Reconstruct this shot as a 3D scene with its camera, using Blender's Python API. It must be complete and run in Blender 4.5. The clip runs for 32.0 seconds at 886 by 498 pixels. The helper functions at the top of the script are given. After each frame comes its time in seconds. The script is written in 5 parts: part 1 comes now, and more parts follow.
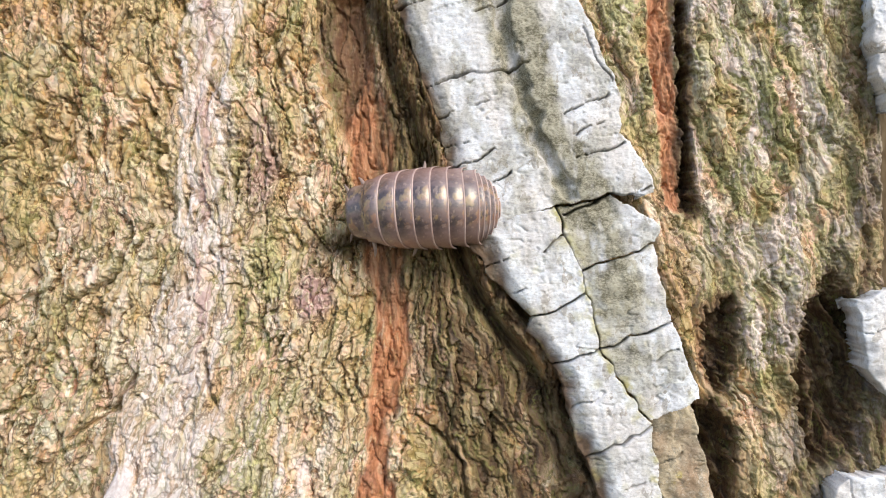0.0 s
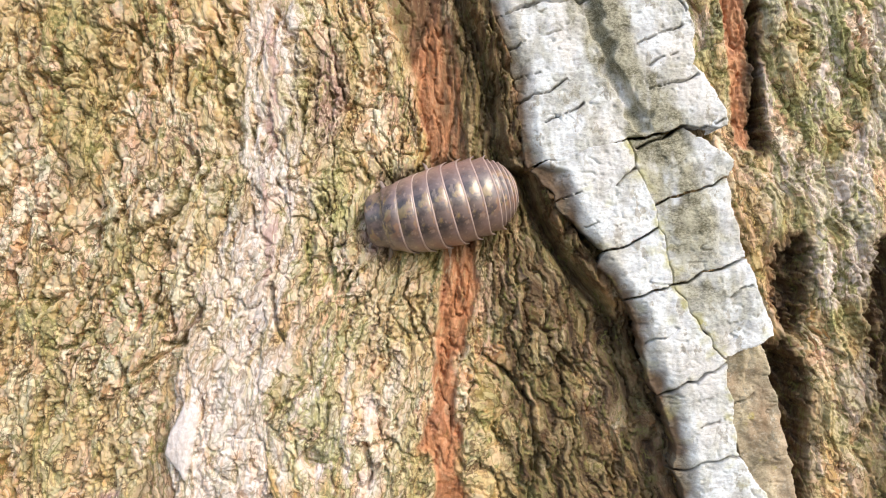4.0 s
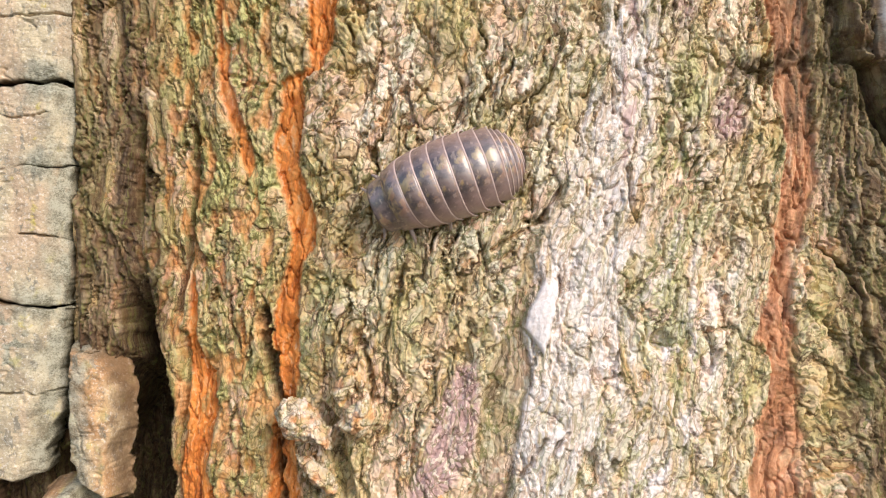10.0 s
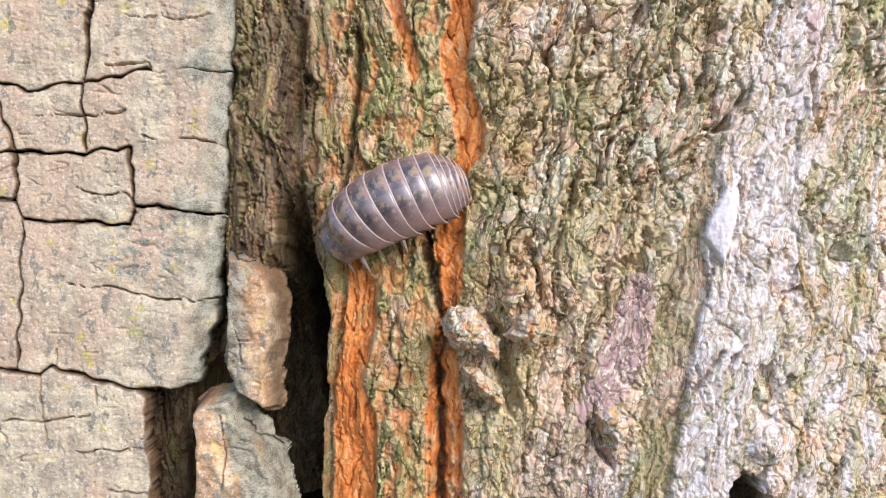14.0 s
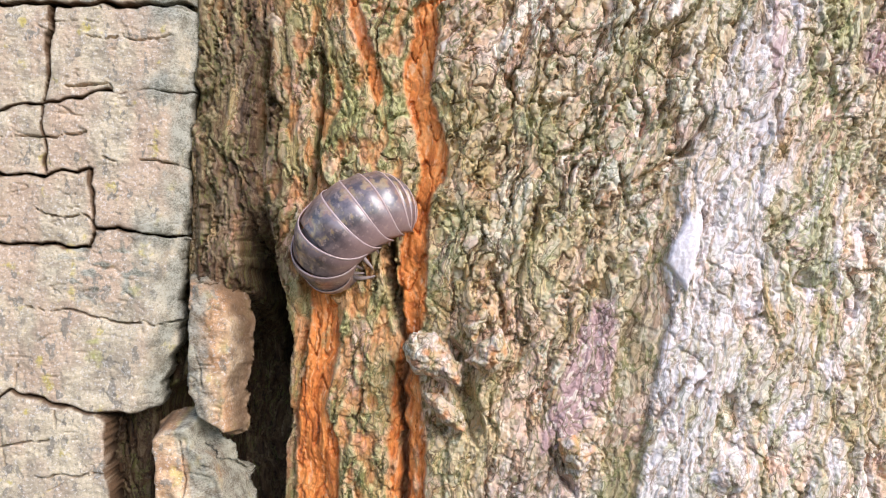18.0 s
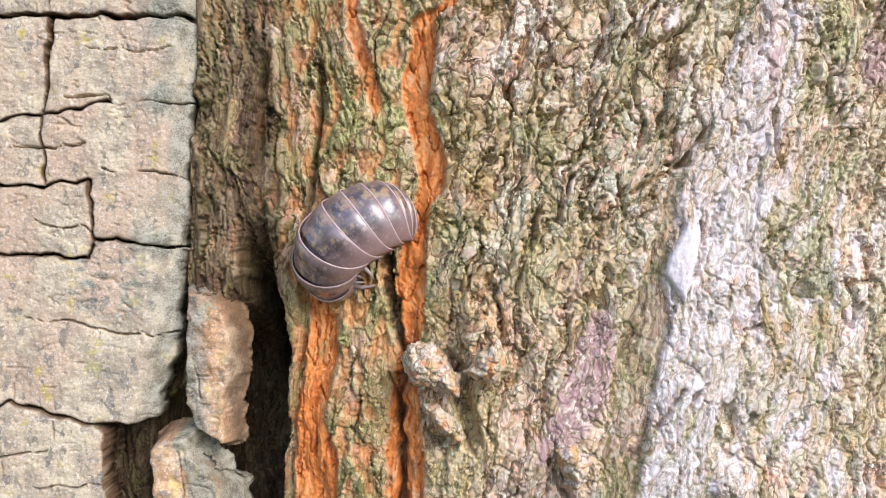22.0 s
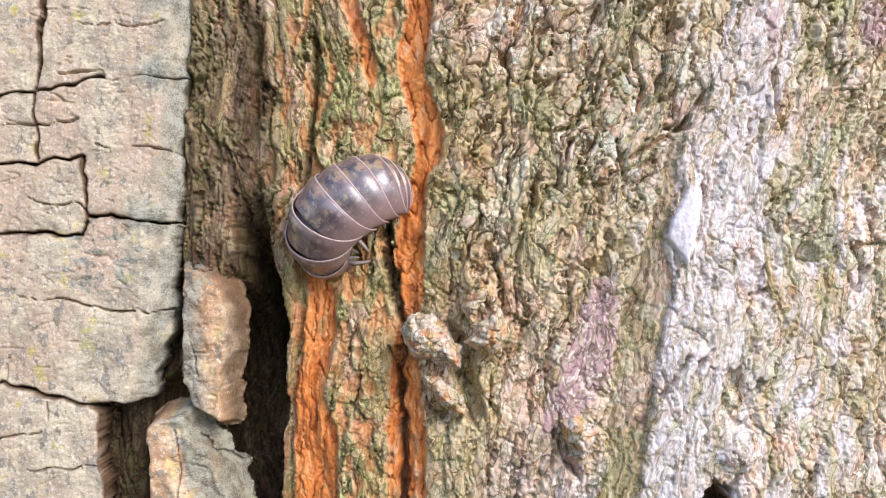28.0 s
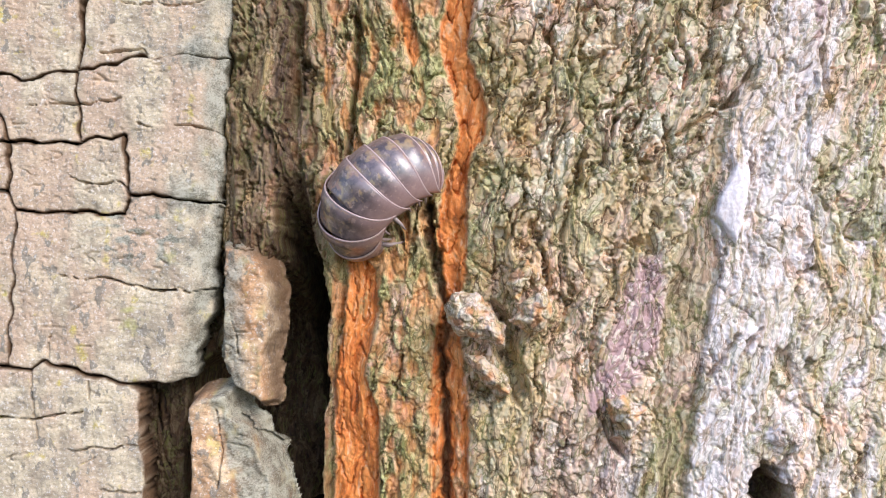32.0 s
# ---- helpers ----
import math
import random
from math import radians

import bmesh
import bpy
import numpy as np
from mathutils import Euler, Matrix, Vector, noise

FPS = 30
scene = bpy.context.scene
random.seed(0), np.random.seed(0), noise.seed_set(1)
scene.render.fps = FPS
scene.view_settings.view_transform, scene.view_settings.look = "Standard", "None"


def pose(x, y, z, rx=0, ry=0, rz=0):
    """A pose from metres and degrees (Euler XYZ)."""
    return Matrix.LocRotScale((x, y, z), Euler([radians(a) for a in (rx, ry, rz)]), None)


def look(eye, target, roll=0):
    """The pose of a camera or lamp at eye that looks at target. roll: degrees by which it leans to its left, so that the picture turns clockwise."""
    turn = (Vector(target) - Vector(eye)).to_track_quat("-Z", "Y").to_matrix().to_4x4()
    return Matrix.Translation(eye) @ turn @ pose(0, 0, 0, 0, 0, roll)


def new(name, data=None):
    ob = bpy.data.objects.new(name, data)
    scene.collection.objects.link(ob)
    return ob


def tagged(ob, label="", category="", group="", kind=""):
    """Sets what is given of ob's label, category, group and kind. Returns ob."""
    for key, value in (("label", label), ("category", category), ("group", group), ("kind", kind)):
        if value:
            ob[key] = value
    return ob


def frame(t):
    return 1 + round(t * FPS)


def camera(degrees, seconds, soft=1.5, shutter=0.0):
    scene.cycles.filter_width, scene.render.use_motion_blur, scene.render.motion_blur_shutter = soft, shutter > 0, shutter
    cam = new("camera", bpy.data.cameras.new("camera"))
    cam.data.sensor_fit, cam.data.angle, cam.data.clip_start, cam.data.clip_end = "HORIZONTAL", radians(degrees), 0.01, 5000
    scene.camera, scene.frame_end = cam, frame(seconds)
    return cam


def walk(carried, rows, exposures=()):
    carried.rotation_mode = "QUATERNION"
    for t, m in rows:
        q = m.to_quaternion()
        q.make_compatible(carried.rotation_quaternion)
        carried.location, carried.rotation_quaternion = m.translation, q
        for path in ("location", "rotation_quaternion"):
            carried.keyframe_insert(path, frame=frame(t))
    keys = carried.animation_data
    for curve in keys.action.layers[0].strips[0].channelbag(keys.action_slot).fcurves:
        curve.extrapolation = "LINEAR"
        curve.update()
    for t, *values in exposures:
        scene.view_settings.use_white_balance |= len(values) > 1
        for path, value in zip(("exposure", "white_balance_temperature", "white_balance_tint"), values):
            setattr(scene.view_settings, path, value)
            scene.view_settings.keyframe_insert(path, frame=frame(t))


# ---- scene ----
# A pill bug crosses the furrowed bark of an old tree trunk. Lengths below are in millimetres unless metres are named.
MM = 0.001
cam = camera(65.0, 32.0, 1.1)
# seconds, place in mm, tilt, lean and turn in degrees
PATH = [
    (0, 42.03, -56.86, 22.68, -0.32, 1.64, -0.89),
    (0.5, 38.75, -56.65, 21.38, -0.48, 1.55, -1.08),
    (1, 40.17, -56.77, 22.09, -0.61, 1.53, -1.17),
    (1.5, 41.30, -56.16, 19.90, -0.81, 1.53, -1.28),
    (2, 40.67, -55.63, 19.06, -0.75, 1.56, -1.20),
    (2.5, 38.60, -55.43, 17.10, -0.56, 1.54, -1.17),
    (4.5, 36.00, -55.78, 17.68, -0.09, 1.70, -1.07),
    (5, 36.41, -56.04, 18.94, -0.01, 1.71, -1.16),
    (5.5, 34.21, -56.21, 19.81, -0.09, 1.68, -0.91),
    (6, 31.71, -55.63, 16.71, -0.07, 1.59, -0.88),
    (6.5, 28.16, -55.44, 16.13, -0.16, 1.45, -0.60),
    (7, 25.18, -56.26, 17.40, -0.17, 1.24, -0.41),
    (7.5, 22.17, -56.59, 13.98, -0.56, 1.02, -0.14),
    (8, 18.04, -56.32, 12.85, -0.68, 0.76, 0.30),
    (8.5, 16.59, -56.39, 12.00, -0.65, 0.56, 0.53),
    (9, 14.76, -56.28, 11.30, -0.80, 0.42, 0.72),
    (9.5, 12.16, -56.06, 9.84, -0.79, 0.28, 0.86),
    (10, 9.85, -56.16, 8.98, -0.78, 0.15, 0.99),
    (10.5, 9.38, -56.12, 7.37, -0.88, 0.02, 1.00),
    (11, 6.49, -55.73, 6.41, -0.96, -0.12, 1.13),
    (11.5, 4.97, -55.51, 5.77, -1.03, -0.27, 1.22),
    (12, 3.78, -55.31, 3.77, -1.09, -0.43, 1.27),
    (12.5, 1.47, -55.42, 2.28, -1.13, -0.55, 1.38),
    (13, 1.63, -55.69, 2.64, -1.10, -0.65, 1.45),
    (13.5, 0.00, -54.96, 0.00, -1.35, -0.72, 1.58),
    (14, -2.85, -55.40, 2.04, -1.27, -0.81, 1.84),
    (14.5, -3.95, -55.42, 0.31, -1.29, -0.96, 1.91),
    (16.5, -5.30, -54.88, -1.69, -1.62, -1.12, 2.08),
    (17, -2.62, -54.60, -0.40, -1.48, -1.04, 1.91),
    (17.5, -2.29, -54.57, 1.25, -1.36, -1.01, 1.86),
    (18, -0.13, -54.76, 3.84, -1.09, -1.01, 1.65),
    (18.5, 0.55, -54.56, 2.37, -1.11, -1.00, 1.61),
    (19, -0.28, -54.33, 1.43, -1.04, -1.01, 1.64),
    (19.5, -0.07, -54.60, 2.41, -1.08, -0.99, 1.61),
    (20, -0.05, -54.53, 2.32, -0.98, -1.00, 1.65),
    (20.5, -0.68, -54.33, 2.52, -0.93, -0.98, 1.67),
    (21, -1.10, -54.39, 2.56, -0.97, -0.98, 1.81),
    (21.5, -0.04, -54.48, 3.60, -0.78, -1.01, 1.60),
    (22, 0.03, -54.80, 4.42, -0.81, -0.95, 1.67),
    (22.5, 0.30, -55.07, 4.10, -0.96, -0.94, 1.59),
    (23, -1.69, -54.51, 2.32, -1.01, -0.89, 1.70),
    (23.5, -3.28, -51.96, -2.33, -1.08, -0.87, 1.69),
    (24, -1.68, -52.15, 1.15, -0.90, -0.70, 1.59),
    (24.5, 0.12, -53.08, 4.21, -0.71, -0.54, 1.57),
    (26.5, 0.32, -53.80, 3.56, 0.36, -0.21, 1.64),
    (27, 0.19, -53.91, 3.71, 0.35, -0.13, 1.69),
    (27.5, -0.41, -53.76, 1.44, 0.26, -0.04, 1.76),
    (28, 0.13, -54.05, 0.83, 0.48, -0.01, 1.67),
    (28.5, -0.14, -54.60, -0.62, 0.48, 0.03, 1.85),
    (29, -1.66, -54.78, -1.39, 0.61, 0.05, 2.03),
    (29.5, -0.55, -54.84, 0.46, 0.93, 0.05, 1.92),
    (30, -1.33, -55.09, 1.30, 1.05, 0.02, 2.09),
    (30.5, -2.15, -54.57, -1.29, 0.78, -0.03, 2.15),
    (31, -3.16, -54.01, -1.66, 0.68, -0.05, 2.26),
    (31.5, -3.24, -54.40, -0.21, 0.81, -0.05, 2.20),
    (32, -2.75, -53.80, -1.23, 0.91, -0.09, 2.19),
]
EXP0 = 0.44
KELVIN = [(0, EXP0 - 0.17, 7050, 10), (5, EXP0 - 0.04, 7350, 9), (9, EXP0, 7350, 10), (12, EXP0, 6300, 11), (14, EXP0, 6150, 14), (32, EXP0 + 0.02, 6050, 14)]
walk(cam, [(t, pose(x * MM, y * MM, z * MM, 90 + a, b, c)) for t, x, y, z, a, b, c in PATH], KELVIN)

# ---- light: an overcast sky, brightest from the upper right ----
world = bpy.data.worlds.new("sky")
scene.world = world
world.use_nodes = True
sky = world.node_tree.nodes.new("ShaderNodeTexSky")
sky.sky_type, sky.sun_disc, sky.sun_elevation, sky.sun_rotation = "NISHITA", False, radians(42), radians(145)
world.node_tree.links.new(sky.outputs[0], world.node_tree.nodes["Background"].inputs[0])
world.node_tree.nodes["Background"].inputs[1].default_value = 0.20
sun = new("sun", bpy.data.lights.new("sun", "SUN"))
sun.data.energy, sun.data.angle, sun.data.color = 2.35, radians(36), (1.0, 0.93, 0.84)
sun.matrix_world = look((0.75, -0.80, 0.72), (0, 0, 0))


# ---- number fields: noise over millimetre coordinates ----
_rng = np.random.RandomState(7)
_PERM = _rng.permutation(4096)
_ANG = _rng.rand(4096).astype(np.float32) * 2 * np.pi
_GX, _GY = np.cos(_ANG), np.sin(_ANG)
_JX, _JY, _JR = (_rng.rand(4096).astype(np.float32) for _ in range(3))


def _hash(i, j, seed):
    return _PERM[(_PERM[(i + seed * 131) & 4095] + j) & 4095]


def gn(x, y, seed=0):
    """Gradient noise, about -1 to 1."""
    x, y = np.asarray(x, np.float32), np.asarray(y, np.float32)
    i, j = np.floor(x).astype(np.int32), np.floor(y).astype(np.int32)
    u, v = x - i, y - j
    su, sv = u * u * u * (u * (u * 6 - 15) + 10), v * v * v * (v * (v * 6 - 15) + 10)
    out = 0
    for di, wu in ((0, 1 - su), (1, su)):
        for dj, wv in ((0, 1 - sv), (1, sv)):
            h = _hash(i + di, j + dj, seed)
            out = out + wu * wv * (_GX[h] * (u - di) + _GY[h] * (v - dj))
    return out * 1.5


def fbm(x, y, seed=0, octaves=3):
    out, amp = 0, 1.0
    for k in range(octaves):
        out = out + amp * gn(x * 2**k, y * 2**k, seed + 17 * k)
        amp *= 0.5
    return out


def cells(x, y, seed=0):
    """Scattered cells: the gap between the nearest and the second seed, a random number and a key for each cell, and a tilt of its own."""
    i, j = np.floor(x).astype(np.int32), np.floor(y).astype(np.int32)
    f1, f2 = np.full(x.shape, 9, np.float32), np.full(x.shape, 9, np.float32)
    best, key, ox, oy = np.zeros(x.shape, np.int32), np.zeros(x.shape, np.int64), np.zeros(x.shape, np.float32), np.zeros(x.shape, np.float32)
    for di in (-1, 0, 1):
        for dj in (-1, 0, 1):
            h = _hash(i + di, j + dj, seed)
            dx, dy = x - (i + di + _JX[h]), y - (j + dj + _JY[h])
            d = np.hypot(dx, dy).astype(np.float32)
            near = d < f1
            key = np.where(near, h + (j + dj) * 4096, key)
            f2 = np.where(near, f1, np.minimum(f2, d))
            best, ox, oy, f1 = np.where(near, h, best), np.where(near, dx, ox), np.where(near, dy, oy), np.where(near, d, f1)
    return f2 - f1, _JR[best], key, ox * _GX[best] + oy * _GY[best]


def step(a, b, v):
    q = np.clip((v - a) / (b - a), 0, 1)
    return q * q * (3 - 2 * q)


def off_line(x, z, line, reach=6.0):
    """Distance from a chain of points, up to reach."""
    out = np.full(x.shape, reach, np.float32)
    for (ax, az), (bx, bz) in zip(line, line[1:]):
        near = (x > min(ax, bx) - reach) & (x < max(ax, bx) + reach) & (z > min(az, bz) - reach) & (z < max(az, bz) + reach)
        px, pz, dx, dz = x[near] - ax, z[near] - az, bx - ax, bz - az
        s = np.clip((px * dx + pz * dz) / (dx * dx + dz * dz), 0, 1)
        out[near] = np.minimum(out[near], np.hypot(px - s * dx, pz - s * dz))
    return out


def across(x, z, edges):
    """Distance into a band that runs down the trunk between its left and its right edge."""
    return np.minimum(x - along(z, edges[0]), along(z, edges[1]) - x)


def inside(x, z, poly):
    """Distance to the edge of a closed outline, positive inside."""
    d = off_line(x, z, [*poly, poly[0]], 30.0)
    odd = np.zeros(x.shape, bool)
    for (ax, az), (bx, bz) in zip(poly, [*poly[1:], poly[0]]):
        if az != bz:
            odd ^= ((az > z) != (bz > z)) & (x < (bx - ax) * (z - az) / (bz - az) + ax)
    return np.where(odd, d, -d)


def along(z, line):
    """x of a chain of points that runs down the trunk, at the heights z."""
    pts = sorted(line, key=lambda p: p[1])
    return np.interp(z, [p[1] for p in pts], [p[0] for p in pts])


# ---- lines of the bark, x and height in mm ----
# edges of the rusty grooves, of the pale crust and of the bare strip beside it
RUST_A = ([(-2.2, 48), (-2.2, 28.3), (-2.0, 23.1), (-4.5, 22), (-4.3, 19.8), (-5.1, 17.2), (-4.9, 15), (-4.2, 11.9), (-3.7, 9.3), (-3.9, 7.1), (-4.7, 4.9), (-5.3, 0.9), (-5, -1.3), (-5.0, -4), (-5.5, -6.7), (-5.9, -10.7), (-6.2, -12.9), (-5.8, -15.6), (-6, -30)],
          [(0.5, 48), (0.5, 28.3), (0.3, 25.6), (-0.8, 22.9), (-2.6, 21.9), (-2.2, 19.8), (-2.5, 17.6), (-2.9, 15), (-1.5, 11.1), (-1.5, 8.4), (-2.6, 7.1), (-2.9, 4.9), (-3, 1.3), (-3, -2.2), (-3.4, -4), (-3.3, -7), (-3.0, -10.6), (-2.6, -12.9), (-2.7, -15.6), (-2.8, -30)])
RUST_B = ([(-12.7, 7.5), (-12.6, 4), (-13.2, -0.2), (-12.7, -2.4), (-13.1, -6.9), (-14, -11.5), (-13.7, -16), (-13.4, -30)], [(-12.4, 7.5), (-11.7, 4), (-11.8, 0), (-10.4, -1.9), (-10.1, -5.1), (-10.5, -6.9), (-10.9, -10.5), (-9.8, -13.2), (-10.2, -30)])
RUST_C = ([(33, 50), (34.2, 43.3), (34.7, 37), (34.6, 33), (35.4, 29), (36, 24.7), (36.3, 19.5), (37.2, 16.7), (36.1, 11), (36, 8), (35.7, 5), (34.7, 1), (35.9, -2), (34.8, -6.6), (34.1, -12), (34, -30)],
          [(36, 50), (36.8, 43.2), (37.4, 38), (38.8, 33.8), (39.1, 29), (39.7, 24.7), (40, 19.5), (40.3, 16.6), (39.6, 11), (38.4, 8), (37.8, 5), (38, 1), (38.4, -2), (38.3, -6.6), (39.3, -12), (39.5, -30)])
CRUST = ([(24, 50), (23.5, 42.8), (22.4, 37.4), (22.4, 29.3), (22.1, 21.2), (20.0, 16), (17.8, 10), (16.6, 6), (15.6, 3), (16.7, 0), (16.3, -2.5), (15.2, -6), (14, -12.8), (13.3, -18), (13, -30)],
         [(27, 50), (26.4, 42.8), (26, 37), (25.5, 29), (24.6, 21), (23.9, 16), (23.3, 10), (22, 4.3), (20.4, 0.5), (20.1, -4.2), (18.6, -10), (17.5, -18), (17, -30)])
STRIP = ([(17.6, 16), (15.5, 9), (13.4, 1.6), (12.2, -2.6), (11.6, -6.1), (10.7, -11.3), (11.3, -18.2), (11, -30)], [(18.4, 16), (16.4, 9), (15.3, 1.7), (16.0, -1.7), (15.2, -4.3), (14.1, -11.2), (13.4, -18.2), (13, -30)])
MAUVE = [(10.0, -1.0), (11.7, -0.5), (12.0, -4.4), (11.3, -7.8), (9.8, -10.4), (8.2, -12.2), (5.8, -13.1), (6.0, -10.5), (7.2, -7.9), (8.8, -3.6)]
TONGUE = [(15.5, 3.2), (15.3, 2.1), (16.8, -0.1), (17.3, 1.7), (17.9, 4.7), (17.9, 7.2), (16.6, 5.5), (16.0, 4.2)]
PALE = [(25, 50), (23.5, 37.4), (23.9, 28.3), (23.5, 22.0), (22.2, 16), (20.4, 11.0), (18.6, 6.0), (17.6, 1.7), (17.4, -2.8), (16.2, -7.2), (15.0, -12.6), (13.8, -19.8), (12, -30)]
CREVICE = ([(-18.2, 8), (-18.6, 3), (-18.5, 0), (-17.6, -2.5), (-17.6, -5.3), (-18.0, -8.9), (-17.7, -12.6), (-16.8, -16.2), (-15.4, -19.4), (-15.4, -30)], [(-17.4, 8), (-16.2, 3), (-15.6, 0.4), (-14.8, -1.2), (-14.4, -5.2), (-14.6, -8.8), (-14.5, -12.5), (-14.8, -16.2), (-14.2, -30)])
CRACK_TOP = [(-11.9, 18.5), (-11.9, 15.5), (-12.3, 9.8), (-13.0, 6.7), (-13.8, 3.0)]
RIDGE_L = [(38.0, 48), (39.4, 42.8), (41.1, 37.5), (42.3, 33.8), (43.2, 30.6), (43.5, 25.6), (44.2, 23.7), (45.9, 23.1), (47.4, 19.1), (49.6, 15.4), (52.2, 11.7), (53.0, 7.6), (54.7, 4.3), (55.5, 0.2), (55.9, -3.1), (58, -12)]
RIDGE_M = [(45.0, 48), (45.8, 42.6), (47.5, 37.3), (48.4, 32.8), (50.8, 28.2), (52.3, 25.6), (53.6, 22.2), (55.0, 17.6), (55.7, 13.4), (57.0, 11.4), (59.6, 7.4), (60.2, 2.3), (61.5, -0.5), (62.8, -3.4), (65, -12)]
HOLES = [[(66.0, 16.5), (68.0, 17.3), (68.2, 13.7), (67.8, 9.7), (66.6, 9.8), (65.9, 13.8)], [(64.0, 7.8), (66.3, 8.6), (67.7, 5.7), (67.3, -6), (63.8, -6), (63.7, 3.9)], [(75.0, 15.5), (77.6, 19.4), (80.6, 15.3), (79.9, 8.3), (79.3, 3.4), (75.2, 2.0), (74.1, 8.5)]]
SPLIT = [[(64.2, 43.0), (64.6, 37.0), (64.2, 31.0), (64.8, 25.0)]]


FINE_CRACKS = [
    [(13.1, 11.7), (13.5, 13.5), (12.7, 15.8), (13.0, 17.6)], [(34.6, 12.1), (33.8, 13.5), (34.2, 14.8)], [(7.3, 5.9), (7.6, 8.2)],
    [(44.3, -2.7), (44.8, 0.5)], [(42.9, 6.0), (40.2, 8.3)], [(17.5, 28.8), (17.6, 32.4)], [(5.3, 28.1), (4.5, 30.8), (4.1, 34.9)], [(12.5, 6.2), (11.6, 9.4)], [(30.4, -1.9), (31.4, -0.1)]]
FINE_CRACKS += [
    [(22.3, 21.0), (22.3, 19.0)], [(23.5, 14.6), (23.7, 12.2), (24.2, 10.3)], [(41.9, 6.9), (44.1, 3.9), (44.4, 0.3), (43.9, -3.2)], [(30.3, 1.8), (30.7, 0.5), (30.8, -1.4)], [(15.2, 10.4), (17.0, 10.4)], [(28.6, 13.8), (29.6, 15.6)], [(9.6, 17.6), (10.5, 19.8), (10.2, 21.6)],
    [(15.9, 20.1), (17.2, 21.4), (18.2, 24.5)], [(6.8, 12.8), (7.5, 14.5)], [(18.2, 13.0), (16.5, 10.4), (12.7, 8.2)], [(7.9, 8.1), (8.3, 9.4)], [(6.9, -12.6), (7.8, -14.9), (9.0, -16.2)]]
FINE_CRACKS += [
    [(21.6, -2.2), (22.9, -1.8)], [(30.8, -0.4), (30.1, 1.4), (32.2, 1.8)], [(18.5, -20.0), (19.1, -17.7), (21.0, -15.5)], [(-0.7, -9.7), (1.1, -12.3)], [(2.8, -0.7), (3.2, -2.9), (2.4, -5.2)], [(-0.7, -7.0), (-0.1, -5.7)],
    [(17.4, -8.0), (18.6, -6.2)], [(21.3, -10.2), (22.6, -8.8)], [(14.8, -9.8), (16.9, -6.7)], [(5.3, 3.7), (5.7, 6.8)], [(9.5, 14.7), (10.4, 16.4)], [(-5.9, 4.0), (-5.4, -0.4), (-5.8, -2.6)], [(-5.8, -6.6), (-4.6, -10.2), (-5.3, -12.9)], [(9.4, 29.7), (9.9, 32.4)], [(13.0, 32.3), (14.0, 34.1)]]


def level(x):
    """How far the bark stands towards the front, without its relief, across the trunk."""
    return np.interp(x, (-50, -25, -22, -16, -12.5, -8, -4.5, 0, 8, 17, 24, 30, 35, 38, 44, 50, 62, 70, 88),
                     (-6.5, -6.5, -2.0, -2.0, -2.0, -0.8, -1.0, 0.5, 1.4, 1.9, 1.0, 0.0, -1.3, -1.8, -2.3, -3.0, -3.4, -3.2, -4.4))


def grid_mesh(name, x, z, h, keep=None, attrs=(), faces=None):
    """A relief over a regular grid; keep drops the vertices outside an outline."""
    n, m = x.shape
    idx = np.arange(n * m, dtype=np.int32).reshape(n, m)
    quads = np.stack([idx[:-1, :-1], idx[1:, :-1], idx[1:, 1:], idx[:-1, 1:]], -1).reshape(-1, 4)
    co = np.stack([x * MM, -h * MM, z * MM], -1).reshape(-1, 3).astype(np.float32)
    if keep is not None or faces is not None:
        quads = quads[keep.ravel()[quads].all(1)] if faces is None else quads[faces]
        used = np.unique(quads)
        remap = np.zeros(n * m, np.int32)
        remap[used] = np.arange(len(used))
        quads, co = remap[quads], co[used]
        attrs = [(k, v.reshape(-1, v.shape[-1])[used]) for k, v in attrs]
    quads = quads[:, ::-1]
    me = bpy.data.meshes.new(name)
    me.vertices.add(len(co))
    me.vertices.foreach_set("co", co.ravel())
    me.loops.add(quads.size)
    me.loops.foreach_set("vertex_index", np.ascontiguousarray(quads).ravel())
    me.polygons.add(len(quads))
    me.polygons.foreach_set("loop_start", np.arange(0, quads.size, 4, dtype=np.int32))
    me.polygons.foreach_set("use_smooth", np.ones(len(quads), bool))
    for k, v in attrs:
        layer = me.attributes.new(k, "FLOAT_COLOR", "POINT")
        v = v.reshape(-1, v.shape[-1])
        full = np.ones((len(v), 4), np.float32)
        full[:, :v.shape[1]] = v
        layer.data.foreach_set("color", full.ravel())
    me.update(calc_edges=True)
    me.validate()
    return me


def part(name, data, material, parent, label=""):
    """Links a mesh, or a bmesh, as one object under a thing or a part."""
    if isinstance(data, bmesh.types.BMesh):
        me = bpy.data.meshes.new(name)
        for f in data.faces:
            f.smooth = True
        data.to_mesh(me)
        data.free()
        data = me
    if material and not data.materials:
        data.materials.append(material)
    ob = new(name, data)
    ob.parent = parent
    return tagged(ob, label) if label else ob


